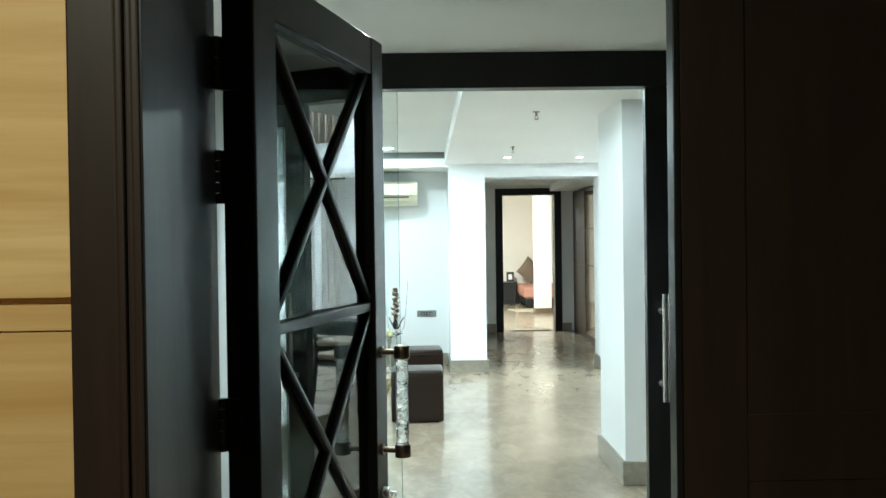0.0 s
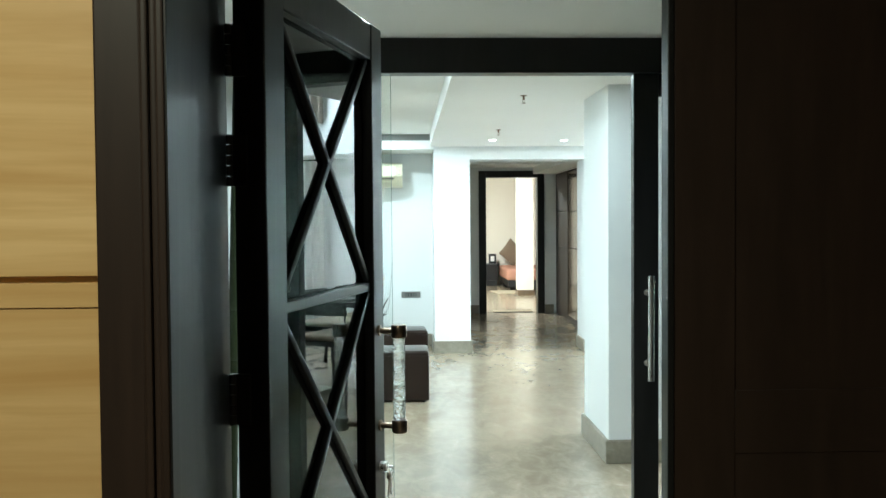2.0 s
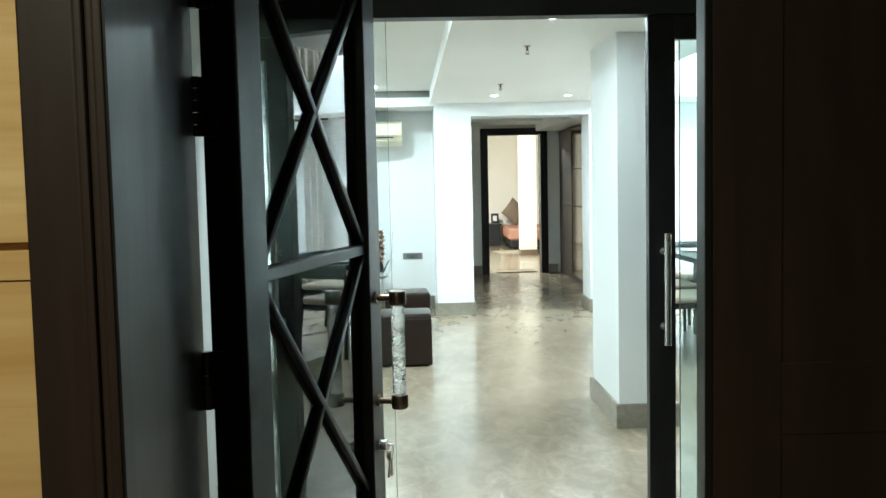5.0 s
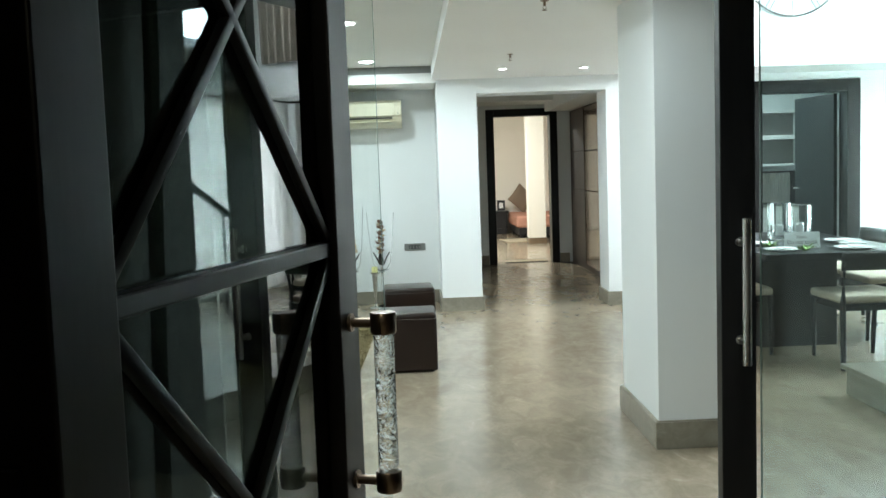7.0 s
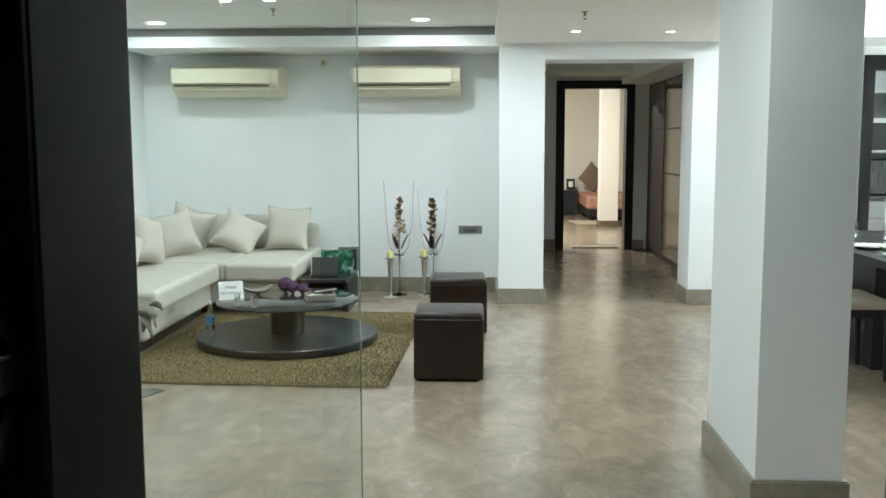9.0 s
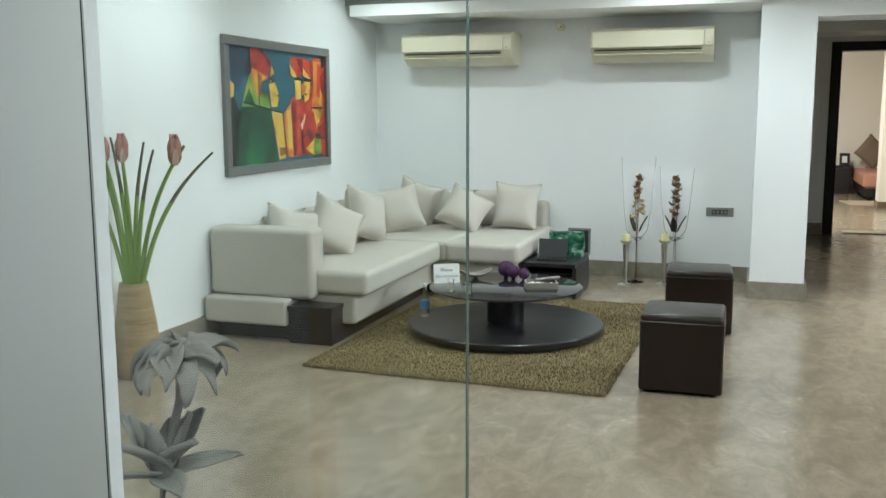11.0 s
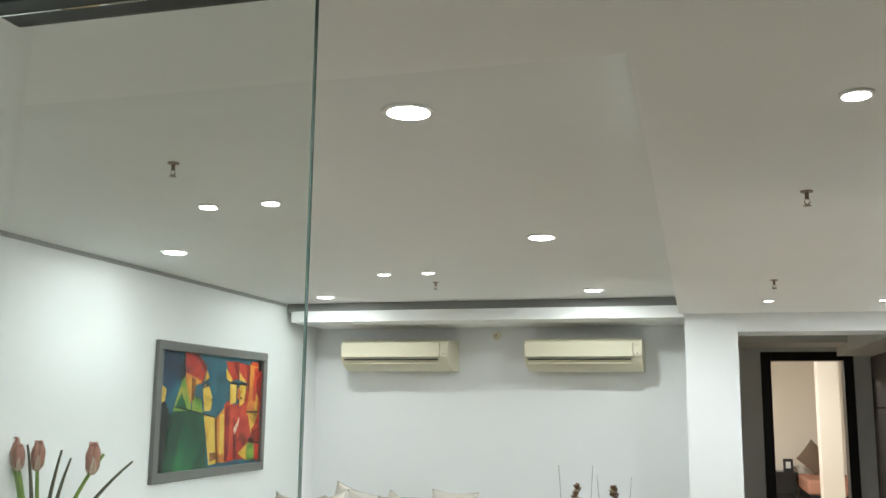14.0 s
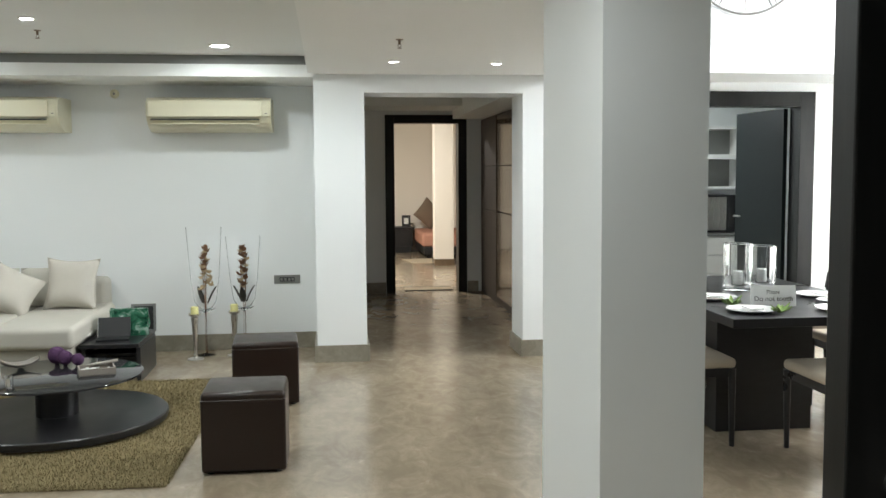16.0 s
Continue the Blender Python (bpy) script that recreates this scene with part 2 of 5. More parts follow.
solid("ceiling_low", "smooth white lowered ceiling", [((-0.235, 0.08, LOW), (1.4, 6.352, 2.32)), ((1.4, 5.5, LOW), (1.72, 6.352, 2.32)), ((-3.67, 0.03, LOW), (-0.235, 0.92, 2.32))], CEIL_LIT, "ceiling")
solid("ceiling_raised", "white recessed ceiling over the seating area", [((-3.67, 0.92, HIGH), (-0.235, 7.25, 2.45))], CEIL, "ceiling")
solid("ceiling_edge", "white edge of the ceiling step", [((-0.239, 0.92, LOW), (-0.235, 6.35, HIGH))], CEIL, "ceiling")
solid("ceiling_fascia", "white cove shelf above the air conditioners", [((-3.40, 6.28, 2.17), (-0.2, 7.02, 2.26))], CEIL, "ceiling")
# strip closing the cove gap, the gap's shade put into its colour
solid("trim_cove_band", "grey strip coloured as the shade in the gap above the cove shelf", [((-3.46, 6.33, 2.255), (-0.2, 6.35, 2.33))], COVE_SHADE, "trim")
# no real recess here: the gap's shade is a grey strip
solid("trim_ceiling_gap", "grey strip coloured as the shadow gap above the left wall", [((-3.47, 0.92, 2.305), (-3.462, 6.3, 2.33))], TRIMGREY, "trim")
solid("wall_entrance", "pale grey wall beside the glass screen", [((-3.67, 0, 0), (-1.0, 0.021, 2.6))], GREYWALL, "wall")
solid("trim_screen_jamb", "white trim strip beside the glass pane", [((-0.9985, -0.003, 0), (-0.9955, 0.021, 1.985))], TRIMGREY, "trim")
solid("trim_dark_line", "thin dark joint beside the white trim", [((-1.0, -0.0035, 0), (-0.9985, 0.021, 1.985))], DARKMETAL, "trim")
# corridor and bedroom
solid("wall_corridor_end", "white wall around the bedroom door", [((-0.9, 10.44, 0), (0.59, 10.62, 2.6)), ((1.58, 10.44, 0), (2.1, 10.62, 2.6)), ((0.59, 10.44, 2.15), (1.58, 10.62, 2.6))], WALL, "wall")
solid("wall_corridor_left", "white corridor wall", [((-0.9, 7.25, 0), (-0.75, 8.5, 2.6)), ((-0.9, 9.4, 0), (-0.75, 10.44, 2.6)), ((-0.9, 8.5, 2.05), (-0.75, 9.4, 2.6))], WALL, "wall")
solid("wall_side_room", "white walls of the lit room off the corridor", [((-2.8, 7.25, 0), (-2.7, 10.5, 2.6)), ((-2.7, 10.4, 0), (-0.9, 10.5, 2.6))], WALL, "wall")
solid("ceiling_side_room", "white ceiling of the room off the corridor", [((-2.8, 7.25, 2.5), (-0.9, 10.5, 2.6))], CEIL, "ceiling")
solid("wall_corridor_right", "white corridor wall", [((1.80, 6.78, 0), (2.0, 10.44, 2.6))], WALL, "wall")
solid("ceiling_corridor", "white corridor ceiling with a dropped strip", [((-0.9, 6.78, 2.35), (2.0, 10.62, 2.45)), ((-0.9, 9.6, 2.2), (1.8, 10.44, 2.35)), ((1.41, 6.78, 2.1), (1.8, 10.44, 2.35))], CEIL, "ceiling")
solid("wall_bedroom", "cream painted bedroom walls", [((-1.5, 16.6, 0), (4.5, 16.8, 2.9)), ((-1.7, 10.62, 0), (-1.5, 16.8, 2.9)), ((4.3, 10.62, 0), (4.5, 16.8, 2.9)), ((2.1, 10.5, 0), (4.5, 10.62, 2.9)), ((-1.7, 10.5, 0), (-0.9, 10.62, 2.9))], CREAM, "wall")
solid("ceiling_bedroom", "white bedroom ceiling", [((-1.7, 10.5, 2.8), (4.5, 16.8, 2.9))], CEIL, "ceiling")
solid("column_bedroom", "cream square column on a dark base in the bedroom", [((1.57, 13.7, 0), (1.86, 14.05, 2.8))], CREAM, "column")
# dining hall, double height
solid("wall_dining_far", "white wall with the kitchen doorway", [((1.72, 7.1, 0), (3.09, 7.25, 2.6)), ((4.22, 7.1, 0), (5.7, 7.25, 2.6)), ((3.09, 7.1, 2.15), (4.22, 7.25, 2.6))], WALL, "wall")
solid("beam_dining", "bright white upper wall over the kitchen side", [((1.604, 6.35, 2.23), (5.7, 7.1, HALL))], WALL, "beam")
solid("wall_dining_right", "white dining hall wall around the windows", [((5.5, 0.7, 0), (5.7, 4.0, 2.15)), ((5.5, 6.9, 0), (5.7, 7.1, 2.15)), ((5.5, 4.0, 0), (5.7, 6.9, 0.15)), ((5.5, 0.7, 2.15), (5.7, 7.1, 2.7)), ((5.5, 0.7, 2.7), (5.7, 3.0, HALL)), ((5.5, 5.9, 2.7), (5.7, 7.1, HALL)), ((5.5, 3.0, 4.05), (5.7, 5.9, HALL))], WALL, "wall")
solid("wall_dining_near", "dark wood panelled wall beside the entrance", [((1.4, 0.9, 2.2), (5.7, 1.05, HALL)), ((1.56, 0.9, 0), (5.7, 1.05, 2.2))], WENGE, "wall")
solid("wall_dining_upper", "white upper wall over the lowered ceiling", [((1.3, 0.9, 2.32), (1.4, 7.1, HALL)), ((1.4, 0.9, 2.2), (1.404, 5.5, 2.4))], WALL, "wall")
solid("ceiling_dining", "white ceiling of the double-height dining hall", [((1.3, 0.7, HALL), (5.7, 7.25, HALL + 0.1))], CEIL, "ceiling")
solid("ceiling_entrance", "white ceiling strip inside the entrance", [((1.4, 0.08, LOW), (1.9, 0.9, 2.32))], CEIL, "ceiling")
solid("wall_entrance_right", "dark wood wall closing the entrance", [((1.75, 0.1, 0), (1.9, 0.9, 2.2))], WENGE, "wall")
# kitchen behind the doorway
solid("wall_kitchen", "grey kitchen walls", [((2.4, 9.6, 0), (5.5, 9.75, 2.6)), ((2.3, 7.25, 0), (2.4, 9.75, 2.6)), ((5.4, 7.25, 0), (5.5, 9.75, 2.6))], WALL, "wall")
solid("ceiling_kitchen", "white kitchen ceiling", [((2.3, 7.25, 2.4), (5.5, 9.75, 2.5))], CEIL, "ceiling")
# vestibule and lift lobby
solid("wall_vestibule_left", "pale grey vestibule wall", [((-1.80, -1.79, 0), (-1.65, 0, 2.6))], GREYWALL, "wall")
solid("wall_vestibule_right", "dark wood vestibule wall", [((1.3, -1.79, 0), (1.45, 0.0, 2.6))], WENGE, "wall")
solid("ceiling_vestibule", "white vestibule ceiling with a step", [((-1.8, -0.72, 2.118), (1.9, 0.08, 2.2)), ((-1.8, -1.79, 2.095), (1.45, -0.72, 2.2))], CEIL, "ceiling")
solid("ceiling_lobby", "white lift lobby ceiling", [((-3, -5.5, 2.6), (2.5, -1.79, 2.7))], CEIL, "ceiling")
solid("wall_lobby", "dark panelled lobby walls", [((-3, -5.5, 0), (2.5, -5.4, 2.6)), ((-3, -5.4, 0), (-2.9, -1.9, 2.6)), ((2.4, -5.4, 0), (2.5, -1.9, 2.6)), ((0.96, -1.83, 0), (2.5, -1.79, 2.6)), ((-0.93, -1.83, 2.12), (0.96, -1.79, 2.6))], MAHOG, "wall")
lobby = solid("wall_lobby_left", "honey wood laminate wall with a horizontal groove", [((-2.9, -2.155, 0), (-0.936, -2.0, 2.6)), ((-2.9, -2.0, 0), (-1.65, -1.79, 2.6))], YELLOW, "wall")
for lo, hi in (((-2.9, -2.165, 0), (-0.936, -2.155, 1.3036)), ((-2.9, -2.168, 1.304), (-0.936, -2.155, 1.341)), ((-2.9, -2.168, 1.350), (-0.936, -2.155, 2.6))):
    bm = bmesh.new()
    box(bm, lo, hi, 0.001, 1)
    part("panel", bm, YELLOW, lobby)

SK = 0.13


def skirting(name, boxes):
    solid(name, "beige marble skirting along the wall", boxes, SKIRT, "skirting", bev=0.003)


skirting("baseboard_left", [((-3.47, 0.03, 0), (-3.452, 7.0, SK))])
skirting("baseboard_far", [((-3.45, 7.0, 0), (-0.217, 7.02, SK))])
skirting("baseboard_pilaster_left", [((-0.219, 6.332, 0), (0.2, 6.35, SK)), ((-0.219, 6.35, 0), (-0.199, 7.0, SK)), ((0.183, 6.35, 0), (0.203, 7.25, SK))])
skirting("baseboard_pilaster_right", [((1.392, 6.332, 0), (1.74, 6.35, SK)), ((1.392, 6.35, 0), (1.41, 6.78, SK))])
skirting("baseboard_column", [((0.66, 1.788, 0), (1.02, 1.808, SK)), ((0.66, 1.808, 0), (0.68, 2.564, SK)), ((1.0, 1.808, 0), (1.02, 2.564, SK)), ((0.68, 2.544, 0), (1.0, 2.564, SK)), ((0.664, 1.792, SK), (1.016, 1.808, SK + 0.006)), ((0.664, 1.808, SK), (0.68, 2.56, SK + 0.006))])
skirting("baseboard_corridor", [((-0.75, 10.42, 0), (0.585, 10.44, SK)), ((1.585, 10.42, 0), (1.72, 10.44, SK))])
solid("baseboard_bedroom_column", "dark base of the bedroom column", [((1.555, 13.685, 0), (1.875, 14.065, 0.10))], VENEER, "skirting")
solid("baseboard_dining", "marble skirting in the dining hall", [((1.74, 7.08, 0), (3.085, 7.1, SK)), ((4.225, 7.08, 0), (5.5, 7.1, SK))], SKIRT, "skirting")

# ---- more materials ----
def plain(name, base, rough=0.5, spec=0.5):
    m = material(name, base, rough, spec=spec)
    f = noisy(m, coords(m), 14, 5)
    put(m, "Base Color", mix(m, tuple(c * 0.82 for c in base), tuple(min(1, c * 1.12) for c in base), f))
    return m


TABLEGLASS = material("smoked_table_glass", (0.022, 0.022, 0.024), 0.06)
CANDLE = plain("yellow_candle_wax", (0.72, 0.68, 0.30), 0.5)
LEAFDARK = plain("dark_bronze_leaf", (0.035, 0.028, 0.022), 0.5)
DRIED = plain("dried_brown_petals", (0.20, 0.10, 0.05), 0.8)
DRIEDPALE = plain("dried_beige_petals", (0.55, 0.42, 0.26), 0.8)
STEMG = plain("fresh_green_stem", (0.19, 0.31, 0.045), 0.45)
TIPBROWN = plain("olive_brown_tip", (0.10, 0.10, 0.05), 0.6)
BUDPINK = plain("dusty_pink_bud", (0.45, 0.22, 0.16), 0.6)
BUDBEIGE = plain("beige_outer_petal", (0.62, 0.47, 0.36), 0.65)
FELT = cloth("grey_felt", (0.20, 0.19, 0.168), 260, 0.10)
BAMBOO = plain("dark_green_bamboo", (0.013, 0.018, 0.005), 0.55, 0.25)
VASEW = wood("coiled_bamboo_vase", (0.46, 0.34, 0.18), (0.24, 0.165, 0.075), 0.3, (2, 2, 55), 0.12)
PURPLE = plain("purple_yarn", (0.085, 0.032, 0.095), 0.85)
CARD = plain("white_card", (0.82, 0.82, 0.80), 0.5)
INK = plain("dark_print", (0.10, 0.09, 0.08), 0.6)
GREENFOIL = material("green_foil_wrap", (0.05, 0.30, 0.16), 0.15)
put(GREENFOIL, "Base Color", ramp(GREENFOIL, noisy(GREENFOIL, coords(GREENFOIL), 13, 3, 0.6, 1.0), [(0.36, (0.010, 0.05, 0.03)), (0.54, (0.035, 0.16, 0.09)), (0.68, (0.36, 0.48, 0.41))]))
BLACK = plain("matt_black", (0.012, 0.012, 0.013), 0.45)
CLEAR = glass("clear_glassware", (0.99, 1.0, 1.0), 0.0, 1.2)
THIN = glass("thin_vase_glass", (1.0, 1.0, 1.0), 0.0, 1.10)
THICK = glass("thick_cylinder_glass", (0.99, 1.0, 1.0), 0.0, 1.42)
CRYSTAL = glass("bubbled_crystal", (0.96, 0.98, 0.98))
_f = noisy(CRYSTAL, coords(CRYSTAL), 60, 2, 0.5, 1.2)
bump(CRYSTAL, _f, 0.55, 0.03)
TAUPE = plain("taupe_tray", (0.26, 0.23, 0.20), 0.5)
PORCELAIN = material("white_porcelain", (0.82, 0.82, 0.80), 0.15)
SEATCLOTH = cloth("beige_seat_cloth", (0.58, 0.50, 0.40))
CURTAIN = cloth("sheer_white_curtain", (0.80, 0.78, 0.75), 300, 0.1)
DRAPE = cloth("taupe_drape", (0.30, 0.26, 0.22))
_b = CURTAIN.node_tree.nodes["Principled BSDF"]
_t = CURTAIN.node_tree.nodes.new("ShaderNodeBsdfTranslucent")
_t.inputs[0].default_value = (0.85, 0.83, 0.80, 1)
_x = CURTAIN.node_tree.nodes.new("ShaderNodeMixShader")
_x.inputs[0].default_value = 0.55
_o = CURTAIN.node_tree.nodes["Material Output"]
CURTAIN.node_tree.links.new(_b.outputs[0], _x.inputs[1])
CURTAIN.node_tree.links.new(_t.outputs[0], _x.inputs[2])
CURTAIN.node_tree.links.new(_x.outputs[0], _o.inputs[0])
DAY = glow("daylight_backdrop", (0.9, 0.96, 1.0), 2.5)
TEALBLACK = plain("black_lacquer_panel", (0.007, 0.011, 0.012), 0.5, 0.2)
BEDPINK = cloth("salmon_bedspread", (0.50, 0.26, 0.19))
BROWNCLOTH = cloth("brown_pillow_cloth", (0.25, 0.19, 0.14))
MATCLOTH = cloth("woven_door_mat", (0.42, 0.36, 0.27), 150)
PLATEGREY = material("grey_switch_plate", (0.22, 0.22, 0.21), 0.4)
WATER = glass("bottle_plastic", (0.90, 0.96, 1.0), 0.05, 1.15)
BLUE = plain("blue_label", (0.10, 0.30, 0.55), 0.5)
GREENFOOD = plain("green_table_posy", (0.25, 0.38, 0.10), 0.6)
PEWTER = plain("pewter_grey_frame", (0.16, 0.16, 0.155), 0.4)


def letters(text, size, mat, parent, m, name="lettering"):
    cu = bpy.data.curves.new(name, "FONT")
    cu.body, cu.size, cu.align_x, cu.align_y, cu.extrude = text, size, "CENTER", "CENTER", 0.0004
    ob = new(name, cu)
    bpy.context.view_layer.update()
    me = bpy.data.meshes.new_from_object(ob.evaluated_get(bpy.context.evaluated_depsgraph_get()))
    bpy.data.objects.remove(ob)
    me.materials.clear()
    me.materials.append(mat)
    out = new(name, me)
    out.parent, out.matrix_local = parent, m
    return out


def slab(bm_boxes, name, mat, parent, bev=0.004, label="", at=None, smooth="flat faces", seg=2):
    bm = bmesh.new()
    for lo, hi in bm_boxes:
        box(bm, lo, hi, bev, seg)
    return part(name, bm, mat, parent, label, smooth, at)


# ---- lamps in the ceilings ----
def downlight(x, y, z, r, watts, group):
    t = thing("downlight", "round recessed ceiling downlight with a white rim, lit", "ceiling lamp", pose(x, y, z), group)
    bm = bmesh.new()
    lathe(bm, [(r * 1.28, -0.001), (r * 1.25, -0.006), (r * 1.02, -0.008), (r * 1.0, -0.002)], 28)
    part("rim", bm, RIM, t)
    bm = bmesh.new()
    lathe(bm, [(r, -0.009), (r * 0.98, -0.0095)], 24)
    part("lens", bm, LAMP, t, "glowing frosted lens")
    area("downlight_lamp", pose(x, y, z - 0.012), r * 2, r * 2, watts, COOL, "DISK")


for x, y in ((-0.905, 1.55), (-0.85, 3.62), (-2.94, 3.67), (-2.93, 5.87), (-0.82, 5.78)):
    downlight(x, y, HIGH, 0.062, (11.5 if y > 5 else 7.8) if x < -2 else (15.5 if y > 5 else 13.5), "large downlights over the seating area")
for x, y in ((-2.14, 2.61), (-1.84, 2.60), (-2.06, 4.74), (-1.76, 4.73)):
    downlight(x, y, HIGH, 0.036, 4.5, "small downlights over the seating area")
for x, y in ((0.252, 1.278), (0.35, 5.5), (1.06, 5.57)):
    downlight(x, y, LOW, 0.031, 6, "small downlights in the lowered ceiling")


def sprinkler(x, y, z):
    t = thing("fire_sprinkler", "small metal fire sprinkler head under the ceiling", "sprinkler", pose(x, y, z), "fire sprinklers")
    bm = bmesh.new()
    lathe(bm, [(0.022, 0), (0.020, -0.004), (0.007, -0.005), (0.007, -0.026), (0.004, -0.028)], 14)
    part("body", bm, BRONZE, t)
    bm = bmesh.new()
    for s in (-1, 1):
        tube(bm, [(s * 0.006, 0, -0.026), (s * 0.009, 0, -0.038), (0, 0, -0.048)], 0.002, 6)
    part("yoke", bm, BRONZE, t)
    bm = bmesh.new()
    lathe(bm, [(0.013, -0.050), (0.013, -0.048)], 14)
    part("deflector", bm, BRONZE, t)


for x, y, z in ((-1.9, 1.93, HIGH), (-1.84, 5.2, HIGH), (0.25, 2.28, LOW), (0.31, 4.5, LOW)):
    sprinkler(x, y, z)

# ---- glass screen ----
screen = thing("glass_screen", "dark wood framed glass screen across the entrance", "glass screen", pose(0, 0, 0))
slab([((-1.0, 0.0, 1.985), (1.75, 0.08, 2.118))], "lintel", WENGE, screen, 0.003)
slab([((0.392, 0.028, 0.0), (0.49, 0.072, 1.985))], "stile", WENGE, screen, 0.003)
slab([((0.49, 0.03, 1.90), (1.75, 0.07, 1.985))], "top_rail", WENGE, screen, 0.003)
p1 = slab([((0.512, 0.044, 0.0), (1.748, 0.054, 1.90))], "pane", PANETINT, screen, 0, "clear fixed glass pane", smooth=False)
p2 = slab([((-1.012, 0.036, 0.0), (-0.545, 0.042, 1.985))], "pane", PANE, screen, 0, "clear fixed glass pane", smooth=False)
EDGE = material("green_glass_edge", (0.10, 0.16, 0.14), 0.15)
slab([((-0.5448, 0.036, 0.0), (-0.5432, 0.042, 1.985))], "pane_edge", EDGE, screen, 0, "polished grey-green glass edge")
slab([((0.5102, 0.044, 0.0), (0.5118, 0.054, 1.90))], "pane_edge", EDGE, screen, 0, "polished grey-green glass edge")
for p in (p1, p2):
    p.visible_shadow = False
bm = bmesh.new()
cyl(bm, (0.45, -0.012, 0.80), (0.45, -0.012, 1.206), 0.0125, seg=20)
bar = part("pull_handle", bm, STEEL, screen, "brushed steel bar handle")
for z in (0.865, 1.14):
    bm = bmesh.new()
    cyl(bm, (0.445, 0.03, z), (0.447, -0.012, z), 0.0075, seg=14)
    cyl(bm, (0.445, 0.029, z), (0.445, 0.024, z), 0.013, seg=16)
    part("standoff", bm, STEEL, bar)

# ---- open entrance leaf with crossed bars ----
LW, LT, LH = 0.802, 0.066, 1.942
leaf = thing("entrance_door", "open black-brown wooden door with crossed bars over smoked glass", "door", pose(-0.7528, -1.7535, 0.006, 0, 0, 75.5))
slab([((0, 0, 0), (0.100, LT, LH))], "stile", WENGE, leaf, 0.003, "hinge stile")
slab([((LW - 0.092, 0, 0), (LW, LT, LH))], "stile", WENGE, leaf, 0.003, "lock stile")
slab([((0.100, 0.002, LH - 0.095), (LW - 0.092, LT - 0.002, LH))], "rail", WENGE, leaf, 0.003)
slab([((0.100, 0.002, 0), (LW - 0.092, LT - 0.002, 0.10))], "rail", WENGE, leaf, 0.003)
slab([((0.100, 0.010, 1.233), (LW - 0.092, LT - 0.010, 1.257))], "rail", WENGE, leaf, 0.003)
pg = slab([((0.095, 0.026, 0.09), (LW - 0.087, 0.034, LH - 0.09))], "glass_panel", SMOKED, leaf, 0, smooth=False)
X0, X1 = 0.100, LW - 0.092
for z0, z1 in ((1.262, LH - 0.095), (0.650, 1.228), (0.10, 0.650)):
    for a, b in (((X0, z0), (X1, z1)), ((X0, z1), (X1, z0))):
        dx, dz = b[0] - a[0], b[1] - a[1]
        n = math.hypot(dx, dz)
        for lo, hi in ((0.012, 0.0255), (0.0345, LT - 0.018)):
            bm = bmesh.new()
            box(bm, (0, lo, -0.0085), (n, hi, 0.0085), 0.002)
            part("cross_bar", bm, WENGE, leaf, at=Matrix.Translation((a[0], 0, a[1])) @ Matrix.Rotation(-math.atan2(dz, dx), 4, "Y"))
for z in (1.70, 1.49, 1.03, 0.30):
    bm = bmesh.new()
    for k in range(5):
        cyl(bm, (-0.012, LT + 0.004, z + k * 0.02), (-0.012, LT + 0.004, z + k * 0.02 + 0.0185), 0.007, seg=14)
    box(bm, (-0.010, LT - 0.03, z), (-0.001, LT + 0.004, z + 0.098))
    part("hinge", bm, DARKMETAL, leaf)
hx = LW - 0.051
bm = bmesh.new()
cyl(bm, (hx, -0.057, 0.880), (hx, -0.057, 1.108), 0.0165, seg=24)
handle = part("crystal_handle", bm, CRYSTAL, leaf, "clear bubbled crystal rod handle")
for z0, z1 in ((0.848, 0.882), (1.106, 1.140)):
    bm = bmesh.new()
    lathe(bm, [(0.0195, z0), (0.021, z0 + 0.003), (0.021, z1 - 0.003), (0.0195, z1)], 24, (hx, -0.057, 0))
    part("handle_cap", bm, BRONZE, handle, "bronze end cap")
    bm = bmesh.new()
    zm = (z0 + z1) / 2
    cyl(bm, (hx, -0.040, zm), (hx, 0.0, zm), 0.008, seg=16)
    cyl(bm, (hx, -0.001, zm), (hx, -0.006, zm), 0.015, seg=20)
    part("handle_arm", bm, BRONZE, handle)
bm = bmesh.new()
cyl(bm, (hx + 0.01, 0.0, 0.750), (hx + 0.01, -0.018, 0.750), 0.014, seg=18)
lock = part("lock", bm, STEEL, leaf, "steel lock cylinder with a bunch of keys")
for k, (a, l) in enumerate(((0.0, 0.05), (0.35, 0.055), (-0.3, 0.052))):
    bm = bmesh.new()
    cyl(bm, (0, 0, 0.002), (0, 0.003, 0.002), 0.012, seg=14)
    box(bm, (-0.004, 0.0, -l), (0.004, 0.003, 0), 0.0008)
    box(bm, (0.003, 0.0, -l), (0.007, 0.003, -l + 0.02), 0.0008)
    part("key", bm, BRONZE if k else STEEL, lock, at=Matrix.Translation((hx + 0.012 + 0.004 * k, -0.03 + 0.005 * k, 0.722)) @ Matrix.Rotation(a, 4, "Y"))
bm = bmesh.new()
tube(bm, [(hx + 0.012 + 0.014 * math.sin(i * 0.5236), -0.03, 0.736 + 0.014 * math.cos(i * 0.5236)) for i in range(13)], 0.0013, 6)
cyl(bm, (hx + 0.01, -0.018, 0.750), (hx + 0.01, -0.034, 0.750), 0.004, seg=8)
part("key_ring", bm, STEEL, lock)

